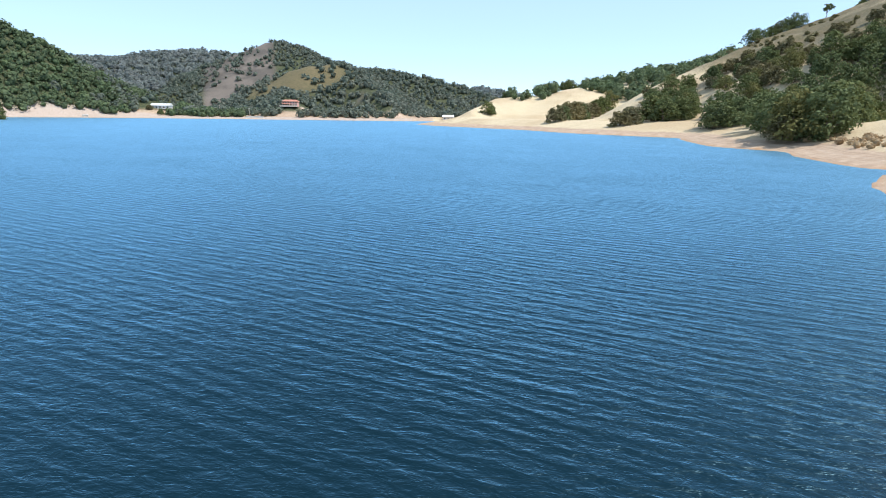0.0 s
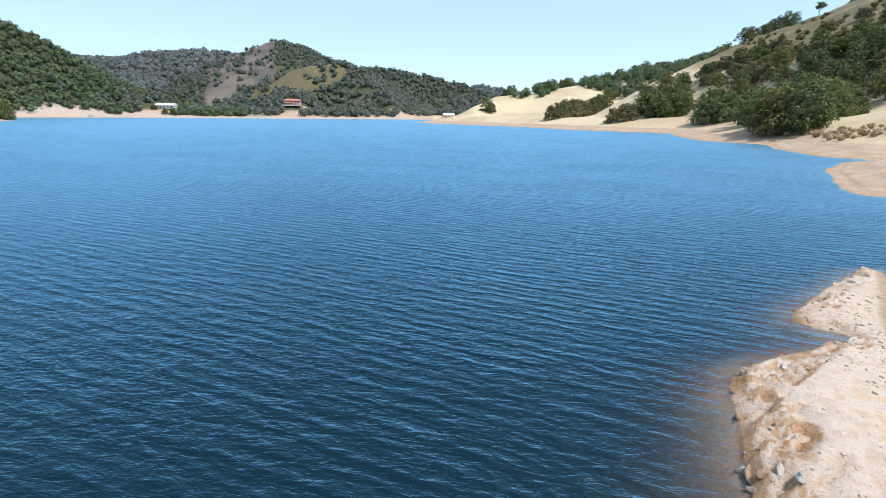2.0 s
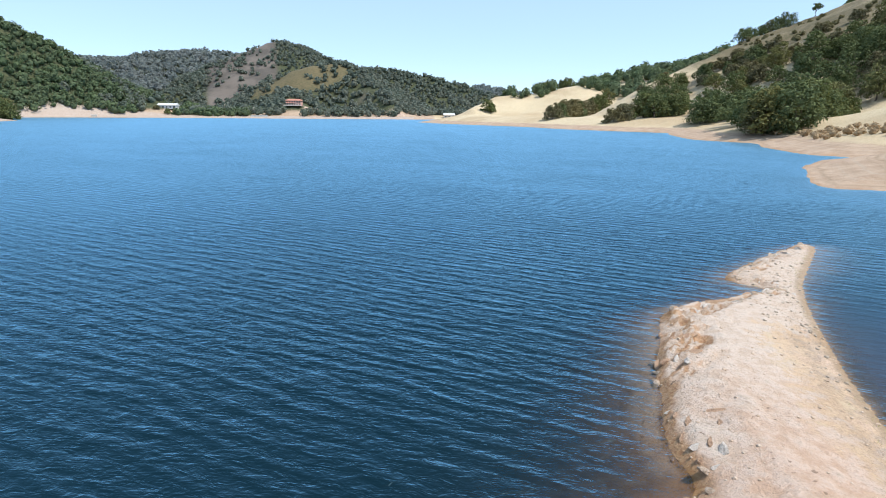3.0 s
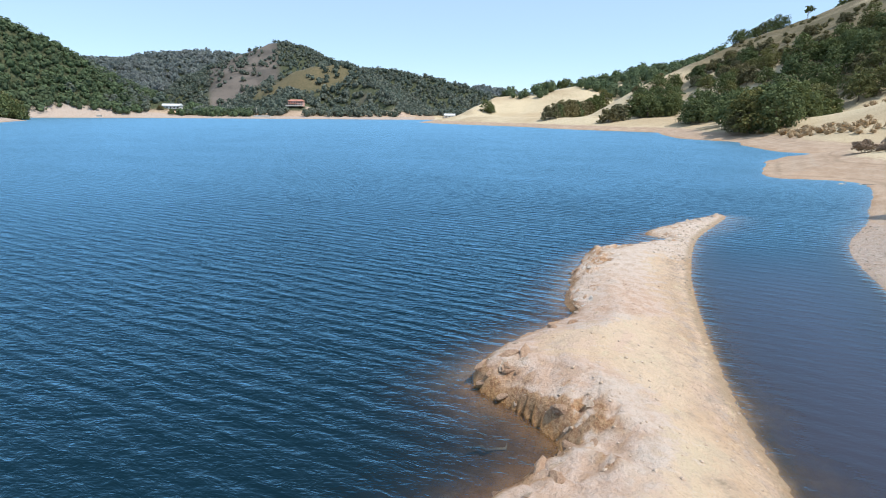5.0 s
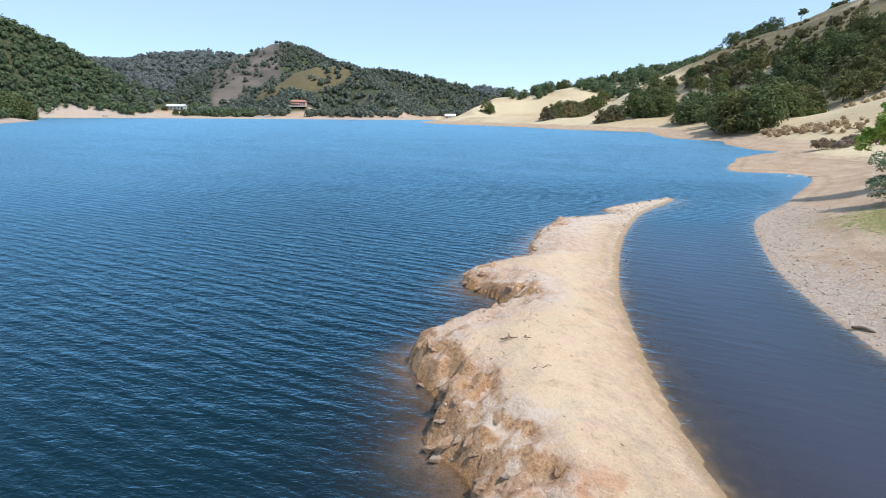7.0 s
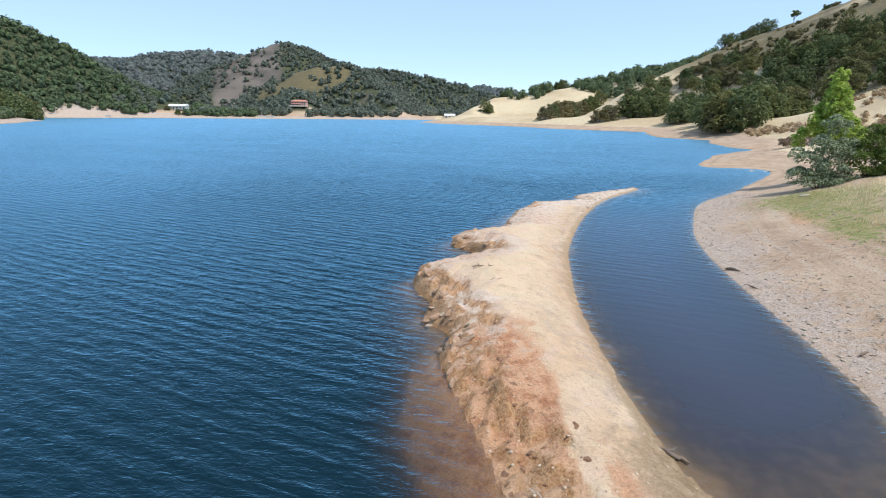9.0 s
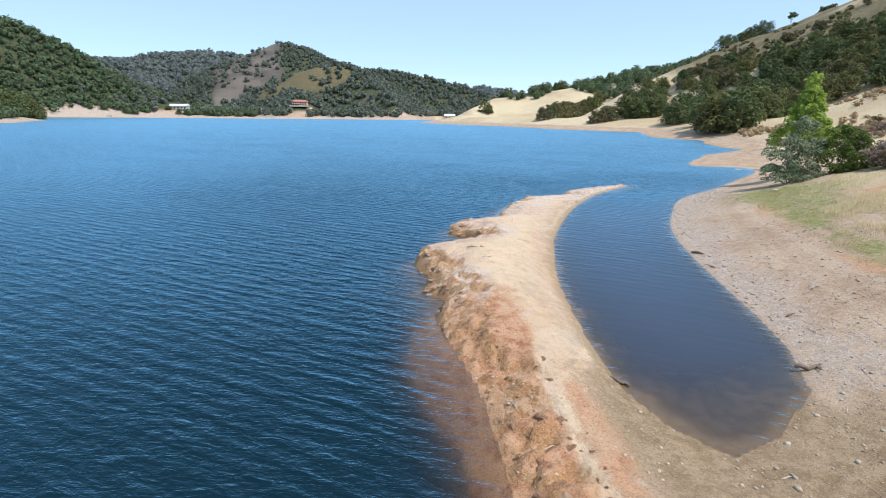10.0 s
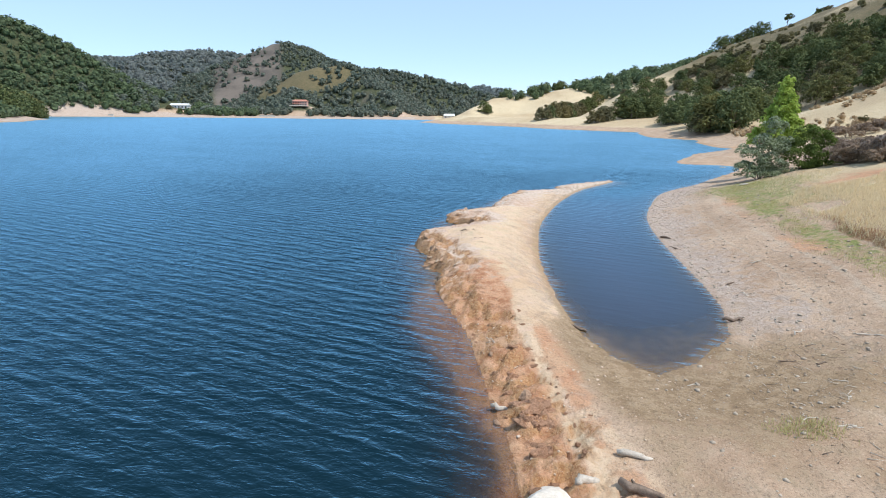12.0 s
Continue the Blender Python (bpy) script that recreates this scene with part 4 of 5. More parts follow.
def oak_rule(x, y, r):
    d, z = shore_distance(x, y), ground_at(x, y)
    ragged = fbm(x, y, 22, 3, 97)
    foot = np.where(x < 140, 168 + 0.85 * (x - 91), 207) + 4 * fbm(x, y, 12, 2, 98)
    # grove bounds follow the camera's sight lines from the end of its path
    great = (y > foot) & (y < 305) & (x > 0.50 * y - 6.4) & (z < np.where(x < 150, 29, 29 + 0.34 * (x - 150)) + 6 * ragged) & (d > 9)
    saddle = (y > 243) & (y < 272) & (x > 0.466 * y - 6) & (x < 0.50 * y - 6) & (z < 19)
    middle = (y > 280) & (y < 356) & (x > 0.362 * y - 5.5) & (x < 0.428 * y - 6) & (z > 5) & (z < 22 + 3 * ragged) & (d > 16)
    face = (y > 286) & (y < 352) & (x > 126) & (x < 172) & (z > 19) & (z < 36 + 3 * ragged) & (x > 0.455 * y - 5) & (ragged > -0.45)
    shoulder = (y > 330) & (y < 362) & (x > 118) & (x < 140) & (z > 14) & (z < 25)
    valley = (y > 436) & (y < 560) & (x > 139 + (530 - y) * 0.2) & (x < 300) & (ragged > -0.55)
    crest = (y > 545) & (y < 600) & (x > 146) & (x < 400)
    scattered = (y > 505) & (y < 560) & (x > 50) & (x <= 140) & (z > 20) & (r.random(x.shape) < 0.12)
    return (great | saddle | middle | face | shoulder | valley | crest | scattered) & (d > 4) & seen_by_camera(x, y, 7)


ox, oy = scatter((70, 420, 160, 600), 9000, 6.6, 15, oak_rule)
order = np.argsort(oy)
oak_r = np.random.default_rng(3)
far_oaks = oy > 420
woods("crest_oaks", ox[far_oaks], oy[far_oaks], 4.2, 80, M_WOODS, "dark green oaks crowded along the far golden ridge", 25, 0.13, 1.05)
for i in order:
    if far_oaks[i]:
        continue
    high_up = oy[i] > 276 and ground_at(ox[i], oy[i]) > 18
    kind = OAKS[oak_r.choice(5, p=[0.08, 0.1, 0.2, 0.42, 0.2] if high_up else [0.27, 0.25, 0.2, 0.1, 0.18])]
    repeat(kind, ox[i], oy[i], oak_r.random() * 6.28, (0.55 if high_up else 0.72) + 0.5 * oak_r.random(), "oaks on the eastern slopes", 0.4, 0.85 + 0.3 * oak_r.random())
# single oaks that stand by the water or alone on the grass
for k, x, y, size in [(2, 83.5, 172.5, 1.08), (1, 90, 175, 1.02), (0, 98.6, 178, 1.1), (4, 106, 182, 1.0), (4, 86, 168.5, 0.8), (1, 95, 182, 1.3), (0, 104.5, 246, 1.0), (1, 109, 249, 1.15),
                      (0, 115, 248, 1.0), (4, 121, 251, 0.9), (3, 83, 284, 1.0), (3, 88, 286, 1.15), (4, 92, 290, 0.8), (0, 100, 292, 1.2), (1, 106, 289, 1.2), (0, 112, 284, 1.1), (2, 108, 297, 0.9),
                      (3, 68.5, 344, 1.2), (4, 73, 348, 1.1), (3, 79, 366, 1.4), (3, 87, 384, 1.7), (3, 95, 402, 1.8), (4, 101, 410, 1.5), (3, 108, 424, 1.7), (3, 116, 438, 1.7), (4, 124, 450, 1.6), (3, 112, 446, 1.5), (4, 131, 456, 1.6), (2, 138, 464, 1.2),
                      (0, 44.5, 466, 1.05), (4, 47.5, 468, 0.9), (3, 60, 531, 1.0), (4, 68, 533, 1.1), (0, 73, 536, 1.1), (0, 98, 533, 0.9), (1, 105, 531, 1.1), (0, 109, 533, 0.9), (4, 120, 536, 1.1), (1, 126, 538, 1.1),
                      (0, 236, 404, 1.0), (1, 230, 404, 1.1), (2, 224, 404, 0.8), (4, 219, 403, 0.9), (0, 210, 400, 0.9), (1, 203, 396, 1.0), (4, 262, 385, 0.8), (3, 265, 381, 0.9),
                      (1, 167, 322, 0.8), (4, 171, 324, 0.8), (3, 175, 320, 0.9), (3, 162, 326, 0.7), (3, 185, 300, 0.8), (3, 196, 292, 0.8)]:
    repeat(OAKS[k], x, y, x * 1.7, size, "oaks on the eastern slopes", 0.4)
for k, x, y, size in [(4, -307, 680, 0.9), (3, -321, 684, 0.8), (4, -299, 684, 1.0)]:
    repeat(OAKS[k], x, y, x * 1.7, size, "oaks by the pale barn", 0.4)
# great oaks on the western headland, above its bare bank
for k, x, y, size in [(1, -311, 440, 1.62), (0, -319, 451, 1.49), (2, -305, 428, 1.62), (1, -300, 414, 1.89), (0, -295, 398, 1.89), (2, -312, 430, 1.76), (4, -289, 388, 1.76), (1, -285, 372, 2.03),
                      (0, -306, 406, 2.03), (2, -300, 388, 2.03), (1, -314, 418, 1.89), (0, -327, 456, 1.62), (2, -292, 368, 2.03), (4, -332, 466, 1.35)]:
    repeat(OAKS[k], x, y, x * 1.7, size, "oaks on the western headland", 0.4)
for o in OAKS:
    place(o, 168 + 9 * OAKS.index(o), 262, 1.0, 1.0, 0.4)

ux, uy = scatter((140, 262, 235, 400), 900, 5.0, 29, lambda x, y, r: (ground_at(x, y) > 24) & (ground_at(x, y) < 66) & (fbm(x, y, 22, 2, 131) > -0.1) & seen_by_camera(x, y, 2))
woods("hill_scrub", ux, uy, 1.5, 30, M_OAK_GREY, "low olive scrub dotted over the upper slope", 26, 0.26, 0.8)

vx, vy = scatter((60, 150, 84, 172), 2600, 1.9, 36, lambda x, y, r: (shore_distance(x, y) > 9) & (fbm(x, y, 12, 3, 141) > 0.12) & (x > 42 + 0.2 * y))
woods("slope_brush", vx[:420], vy[:420], 0.75, 26, M_TUFT, "low dry brush dotted over the golden slope", 27, 0.2, 0.8)

# bare-topped tree on the skyline
snag = tree_proto("lone_tree", 140, 9.0, 3.6, 420, 0.32, M_OAK, "lone thin-crowned oak on the bare hilltop", "tree", 7, 0.22, 0.35)
place(snag, 250, 398, 0.5, 1.0, 0.4)

# ---- trees and bushes on the near bank ----
cotton = tree_proto("cottonwood_tree", 150, 9.9, 2.9, 15000, 0.060, M_COTTON, "bright green young cottonwood with dense upright foliage", "tree", 38, 0.13, 0.10, limbs=6, tall=0.30)
place(cotton, 29.7, 55.8)


def bush(name, seed, lobes, leaves, leaf, material, label, stems=7, reach=1.0, bark=M_BARK, aspect=1.0):
    """A many-stemmed shrub that is leafy down to the ground."""
    r = np.random.default_rng(seed)
    top = tagged(new(name), label, "shrub")
    for i in range(stems):
        b = lobes[i % len(lobes)]
        v, f = tube(bent((r.normal() * 0.15, r.normal() * 0.15, -0.2), (b[0] * 0.8, b[1] * 0.8, b[2] + 0.3 * b[5]), r, 0.15), np.array([0.05, 0.045, 0.035, 0.025, 0.012]) * reach, 5)
        child("stem", mesh_from("stem", v, f, bark, True), top)
    c, n = crown_points(clumps(lobes, r, 7), leaves, r)
    v, f = leaf_quads(c, n, leaf, r, aspect)
    child("foliage", mesh_from("foliage", v, f, material), top)
    return top


willow = bush("willow_shrub", 160, [(-1.9, 0, 0.8, 0.9, 0.9, 0.8), (-1.2, 0.2, 1.9, 1.0, 1.0, 0.9), (-0.4, 0, 2.9, 1.1, 1.0, 1.0), (0.4, 0, 3.9, 0.9, 0.8, 0.9), (0.2, -0.3, 1.4, 1.2, 1.0, 1.1),
                                    (1.2, 0, 2.4, 1.0, 0.9, 1.1), (-1.0, -0.3, 0.8, 0.9, 0.8, 0.7), (0.9, -0.4, 0.7, 1.0, 0.9, 0.7), (0, -0.6, 0.6, 1.0, 0.8, 0.6), (-1.6, -0.5, 0.35, 0.9, 0.8, 0.5), (-0.5, -0.8, 0.4, 1.0, 0.8, 0.5), (1.4, -0.6, 0.5, 1.0, 0.8, 0.6)], 16000, 0.036, M_WILLOW, "silvery grey-green willow shrub on the bank", 9)
place(willow, 23.5, 47.6)
coyote = bush("coyote_bush", 161, [(-0.9, 0, 1.2, 1.2, 1.0, 1.2), (0.3, 0, 2.4, 1.1, 1.0, 1.1), (1.2, 0.2, 3.0, 1.0, 0.9, 0.9), (2.0, 0, 2.4, 0.9, 0.9, 0.9), (1.0, -0.4, 1.2, 1.3, 0.9, 1.0), (2.2, 0, 1.1, 1.0, 1.0, 0.9), (0.2, -0.7, 0.5, 1.1, 0.8, 0.6), (1.5, -0.7, 0.5, 1.1, 0.8, 0.6), (2.6, -0.4, 0.6, 0.9, 0.8, 0.7)],
              15000, 0.038, M_BUSH, "dark green leafy bush beside the cottonwood", 8)
place(coyote, 26.2, 47.4, 0, 0.95)

SHRUBS = [bush("dry_shrub", 170 + i, [(-0.6, 0, 0.4, 0.7, 0.6, 0.5), (0.3, 0.3, 0.6, 0.8, 0.7, 0.6), (0.7, -0.4, 0.4, 0.6, 0.6, 0.5), (0, -0.2, 0.9, 0.5, 0.5, 0.4)],
               2200, 0.022, M_BRUSH, "grey-brown leafless brush on the dry slope", 8, 0.5, M_BRUSH, 4.0) for i in range(3)]
SHRUBS.append(bush("sage_shrub", 175, [(-0.5, 0, 0.4, 0.7, 0.6, 0.5), (0.4, 0.2, 0.6, 0.8, 0.7, 0.6), (0.2, -0.4, 0.5, 0.6, 0.6, 0.5)], 1300, 0.05, M_OAK_GREY, "olive sage shrub on the dry slope", 5, 0.5))
sh_r = np.random.default_rng(5)
sx, sy = scatter((24, 130, 34, 172), 900, 2.6, 16, lambda x, y, r: (shore_distance(x, y) > 8) & (x > 29 + 0.12 * (y - 40)) & (x < 36 + 0.75 * (y - 30)) & (fbm(x, y, 16, 2, 101) > 0.2) & (y < 120))
for x, y in list(zip(sx, sy))[:150]:
    if (x - 25.5) ** 2 + (y - 48) ** 2 > 14:
        repeat(SHRUBS[sh_r.choice(4, p=[0.3, 0.3, 0.25, 0.15])], x, y, sh_r.random() * 6.28, 0.7 + 0.8 * sh_r.random(), "brush on the dry slope", 0.1)
bx, by = scatter((20, 33, 36, 48), 160, 1.1, 28, lambda x, y, r: (r.random(x.shape) < 0.6) & (((x - 27.5) / 5.0) ** 2 + ((y - 42.5) / 4.2) ** 2 < 1) & (x > 22.5 + 0.5 * (y - 38)))
for x, y in zip(bx, by):
    if (x - 25.5) ** 2 + (y - 48) ** 2 > 9:
        repeat(SHRUBS[sh_r.choice(3)], x, y, sh_r.random() * 6.28, 0.9 + 0.7 * sh_r.random(), "brush on the dry slope", 0.1)
for i, s in enumerate(SHRUBS):
    place(s, 31 + 2.2 * i, 46 + 1.5 * i)


# ---- grass and stones ----
def blades(name, x, y, high, wide, per, material, label, category, seed):
    r = np.random.default_rng(seed)
    n = len(x) * per
    px, py = np.repeat(x, per) + r.normal(size=n) * 0.10, np.repeat(y, per) + r.normal(size=n) * 0.10
    foot = np.stack([px, py, ground_at(px, py) - 0.02], 1)
    a = r.random(n) * 6.28
    lean = np.stack([np.cos(a), np.sin(a), np.zeros(n)], 1)
    side = np.stack([-np.sin(a), np.cos(a), np.zeros(n)], 1) * (wide * (0.6 + 0.8 * r.random(n)))[:, None]
    h = high * (0.5 + r.random(n))
    tip = foot + lean * (h * (0.15 + 0.6 * r.random(n)))[:, None] + np.array([0, 0, 1]) * h[:, None]
    verts = np.stack([foot - side, foot + side, tip], 1).reshape(-1, 3)
    return tagged(new(name, mesh_from(name, verts, np.arange(n * 3).reshape(n, 3), material)), label, category, kind="stuff")


gx_, gy_ = scatter((10, 48, 18, 75), 42000, 0.16, 17, lambda x, y, r: (shore_distance(x, y) > 7 + 1.5 * fbm(x, y, 5, 2, 111)) & (fbm(x, y, 7, 3, 113) > -0.22 + 0.012 * (y - 20)) & (x < 14 + 0.85 * (y - 10)) & (((x - 22.5) / 4.0) ** 2 + ((y - 37) / 2.4) ** 2 > 0.8 + 0.5 * fbm(x, y, 1.5, 2, 112)))
mx1, my1 = scatter((12, 28, 17, 42), 60000, 0.085, 34, lambda x, y, r: (shore_distance(x, y) > 7.0 - 0.7 * fbm(x, y, 2.5, 3, 22)) & (x < 18 + 0.45 * (y - 17) + 4 * fbm(x, y, 5, 3, 149)) & (y < 37 + 5 * fbm(x, y, 4, 3, 145)) & (fbm(x, y, 3.5, 2, 135) > -0.45))
gx_, gy_ = np.r_[gx_, mx1[:11000]], np.r_[gy_, my1[:11000]]
blades("dry_grass", gx_, gy_, 0.17, 0.012, 9, M_GRASS, "golden dry grass on the bank", "grass", 31)
ex_, ey_ = scatter((0.2, 15, 18, 58), 6000, 0.07, 30, lambda x, y, r: (shore_distance(x, y) > 0.02) & (shore_distance(x, y) < 0.45) & (x > -0.6 + np.maximum(y - 33, 0) * 0.42) & (fbm(x, y, 1.5, 2, 133) > -0.1))
blades("shore_grass", ex_, ey_, 0.07, 0.006, 5, M_WEED, "sparse short weeds along the pond's edge", "weeds", 33)
gx2, gy2 = scatter((15, 30, 34, 58), 5000, 0.15, 18, lambda x, y, r: np.exp(-(((x - 20) / 3.0) ** 2 + ((y - 43) / 4.6) ** 2)) * (0.75 + 0.6 * fbm(x, y, 1.6, 2, 115)) > 0.36)
mx2, my2 = scatter((11, 23, 18, 46), 26000, 0.13, 35, lambda x, y, r: (np.abs(shore_distance(x, y) - 6.0) < 1.0 + 0.5 * fbm(x, y, 2, 2, 137)) & (fbm(x, y, 1.4, 2, 139) > 0.0))
gx2, gy2 = np.r_[gx2, mx2[:2600]], np.r_[gy2, my2[:2600]]
gx3, gy3 = scatter((2.4, 5.4, 13.6, 15.4), 1400, 0.045, 19, lambda x, y, r: np.exp(-(((x - 3.75) / 0.75) ** 2 + ((y - 14.4) / 0.34) ** 2)) > 0.30 + 0.3 * r.random(x.shape))
blades("green_weeds", np.r_[gx2, gx3], np.r_[gy2, gy3], 0.10, 0.010, 7, M_WEED, "low yellow-green weeds on damp ground", "weeds", 32)


def rock_mesh(name, seed, material, flat=0.6, detail=2, rough=0.5):
    r = np.random.default_rng(seed)
    bm = bmesh.new()
    bmesh.ops.create_icosphere(bm, subdivisions=detail, radius=1.0)
    off = Vector(r.random(3) * 50)
    cuts = [(Vector(unit(r.normal(size=3))), 0.45 + 0.4 * r.random()) for _ in range(7)]
    for v in bm.verts:
        p = v.co.copy()
        for n, lim in cuts:
            over = p.dot(n) - lim
            if over > 0:
                p -= n * over * 0.85
        p *= 1 + rough * 0.4 * noise.noise(p * 1.7 + off) + rough * 0.2 * noise.noise(p * 4 + off)
        v.co = (p.x, p.y * 0.8, p.z * flat)
    me = bpy.data.meshes.new(name)
    bm.to_mesh(me)
    bm.free()
    me.materials.append(material)
    return me


def stones(name, x, y, size, material, label, seed):
    """Loose stones too many to count."""
    r = np.random.default_rng(seed)
    n = len(x)
    s = size * (0.4 + 1.5 * r.random(n) ** 3)
    v = ICO_V[None] * (0.7 + 0.6 * r.random((n, 12, 1))) * np.stack([s * (0.8 + 0.6 * r.random(n)), s, s * 0.6], 1)[:, None]
    a = r.random(n) * 6.28
    c, d = np.cos(a)[:, None], np.sin(a)[:, None]
    v = np.stack([v[..., 0] * c - v[..., 1] * d, v[..., 0] * d + v[..., 1] * c, v[..., 2]], -1)
    v += np.stack([x, y, ground_at(x, y) + 0.15 * s], 1)[:, None]
    me = mesh_from(name, v.reshape(-1, 3), (np.arange(n)[:, None, None] * 12 + ICO_F[None]).reshape(-1, 3), material)
    return tagged(new(name, me), label, "stones", kind="stuff")


def bank_rule(x, y, r):
    d = shore_distance(x, y)
    return (d > 0.05) & (d < 7) & (r.random(x.shape) < 0.25 + 0.75 * np.exp(-d / 2.2)) & (x > 0.6 + 0.02 * y)


px_, py_ = scatter((1.5, 22, 11, 56), 16000, 0.09, 25, lambda x, y, r: bank_rule(x, y, r) & (x > 2 + (y - 18) * 0.14))
stones("bank_stones", px_[:9000], py_[:9000], 0.036, M_STONE, "grey and tan gravel stones along the bank", 41)
qx_, qy_ = scatter((-4.4, 15, 11, 60), 14000, 0.10, 26, lambda x, y, r: (shore_distance(x, y) > 0.02) & (shore_distance(x, y) < 3) & (x < 2.4 + np.maximum(y - 30, 0) * 0.46) & (r.random(x.shape) < 0.55))
stones("spit_stones", qx_[:2400], qy_[:2400], 0.024, M_ROCK, "small pale and reddish stones on the spit", 42)

lx_, ly_ = scatter((2.5, 20, 11.5, 50), 9000, 0.16, 27, lambda x, y, r: (shore_distance(x, y) > 0.2) & (shore_distance(x, y) < 7) & (x > 3 + np.maximum(y - 18, 0) * 0.14) & (fbm(x, y, 3, 2, 121) > -0.15))
lit_r = np.random.default_rng(44)
ln_ = min(len(lx_), 3600)
la_, ll_ = lit_r.random(ln_) * 6.28, 0.08 + 0.34 * lit_r.random(ln_) ** 2
l0 = np.stack([lx_[:ln_], ly_[:ln_], ground_at(lx_[:ln_], ly_[:ln_]) + 0.012], 1)
ldir = np.stack([np.cos(la_), np.sin(la_), 0.15 * lit_r.random(ln_)], 1) * ll_[:, None]
lside = np.stack([-np.sin(la_), np.cos(la_), np.zeros(ln_)], 1) * 0.010
lv = np.stack([l0 - lside, l0 + lside, l0 + ldir, l0 + np.array([0, 0, 0.012])], 1).reshape(-1, 3)
lf = (np.arange(ln_)[:, None, None] * 4 + np.array([(0, 1, 2), (1, 3, 2), (3, 0, 2), (0, 3, 1)])[None]).reshape(-1, 3)
half = len(lf) * 2 // 3 // 4 * 4
tagged(new("twig_litter", mesh_from("twig_litter", lv, lf[:half], M_DRIFT)), "bleached twigs and litter strewn on the bank", "twigs", kind="stuff")
tagged(new("twig_litter", mesh_from("twig_litter", lv, lf[half:], M_DRIFT_DARK)), "dark wet twigs and litter strewn on the bank", "twigs", kind="stuff")

# rocks that crop out along the spit's lake side
ROCKS = [rock_mesh("rock", 300 + i, m, fl, 2, 0.9) for i, (m, fl) in enumerate([(M_ROCK, 0.6), (M_ROCK, 0.45), (M_ROCK_RED, 0.6), (M_ROCK_RED, 0.5), (M_ROCK, 0.75), (M_LEDGE, 0.55)])]
rk = np.random.default_rng(9)
edge_pts = LAKE_EDGE[(LAKE_EDGE[:, 1] > 12.5) & (LAKE_EDGE[:, 1] < 60)]
for i in range(80):
    j = rk.integers(0, len(edge_pts) - 1)
    e = edge_pts[j] + (edge_pts[j + 1] - edge_pts[j]) * rk.random()
    inward = unit(np.array([edge_pts[j + 1][1] - edge_pts[j][1], -(edge_pts[j + 1][0] - edge_pts[j][0])]))
    e = e + inward * (rk.random() ** 2 * 0.9 - 0.08)
    red = e[1] < 25
    if red and rk.random() < 0.75:
        continue
    me = ROCKS[rk.choice([2, 3]) if red else rk.choice([5, 1, 2]) if e[1] > 40 else rk.choice([0, 1, 2, 3, 2])]
    s = 0.06 + 0.20 * rk.random() ** 2
    ob = new("rock", me)
    ob.matrix_basis = pose(e[0], e[1], float(ground_at(e[0], e[1])) - 0.12 * s, rk.normal() * 14, rk.normal() * 14, rk.random() * 360) @ Matrix.Diagonal((s * 1.25, s, s, 1))
    tagged(ob, "reddish broken rock at the water's edge" if red else "pale broken rock cropping out at the water's edge", "rock", "rocks along the spit")

# bedded slabs that break out of the spit's edge
def slab_mesh(seed, material):
    r = np.random.default_rng(seed)
    bm = bmesh.new()
    n = 7
    for z, k in ((-0.16, 1.0), (0.10, 1.0), (0.16, 0.88)):
        for i in range(n):
            a = (i + 0.5 * r.random()) * 2 * math.pi / n
            q = k * (0.65 + 0.4 * r.random())
            bm.verts.new((q * math.cos(a), 0.62 * q * math.sin(a), z + 0.04 * r.normal()))
    bmesh.ops.convex_hull(bm, input=bm.verts)
    bmesh.ops.delete(bm, geom=[v for v in bm.verts if not v.link_faces], context="VERTS")
    bmesh.ops.bevel(bm, geom=bm.edges[:], offset=0.03, segments=1, affect="EDGES")
    me = bpy.data.meshes.new("ledge_rock")
    bm.to_mesh(me)
    bm.free()
    me.materials.append(material)
    return me


SLABS = [slab_mesh(400 + i, m) for i, m in enumerate((M_ROCK, M_ROCK_RED, M_ROCK, M_ROCK_RED, M_ROCK, M_LEDGE, M_LEDGE))]
sl = np.random.default_rng(12)
for i in range(120):
    j = sl.integers(0, len(edge_pts) - 1)
    e = edge_pts[j] + (edge_pts[j + 1] - edge_pts[j]) * sl.random()
    cove = ((e[1] > 25.5) & (e[1] < 29.2)) | ((e[1] > 33.5) & (e[1] < 37.6)) | ((e[1] > 41.5) & (e[1] < 53.5)) | (e[1] > 56.5)
    if e[1] < 23.5 or (not cove and sl.random() < 0.75):
        continue
    inward = unit(np.array([edge_pts[j + 1][1] - edge_pts[j][1], -(edge_pts[j + 1][0] - edge_pts[j][0])]))
    q = sl.random() ** 1.3
    e = e + inward * (q * 0.85 - 0.02)
    s = 0.08 + 0.15 * sl.random() ** 1.5
    low = sl.random() < 0.5
    ob = new("ledge_rock", SLABS[sl.choice([5, 0, 1]) if e[1] > 40 else sl.choice([1, 3] if low else [0, 1, 4])])
    ob.matrix_basis = pose(e[0], e[1], float(ground_at(e[0], e[1])) - 0.15 * s, 12 + sl.normal() * 7, -10 + sl.normal() * 7, 35 + sl.normal() * 18) @ Matrix.Diagonal((s * 1.4, s, s * 0.7, 1))
    tagged(ob, "tilted slab of pale layered rock on the spit's edge", "rock", "slabs along the spit")

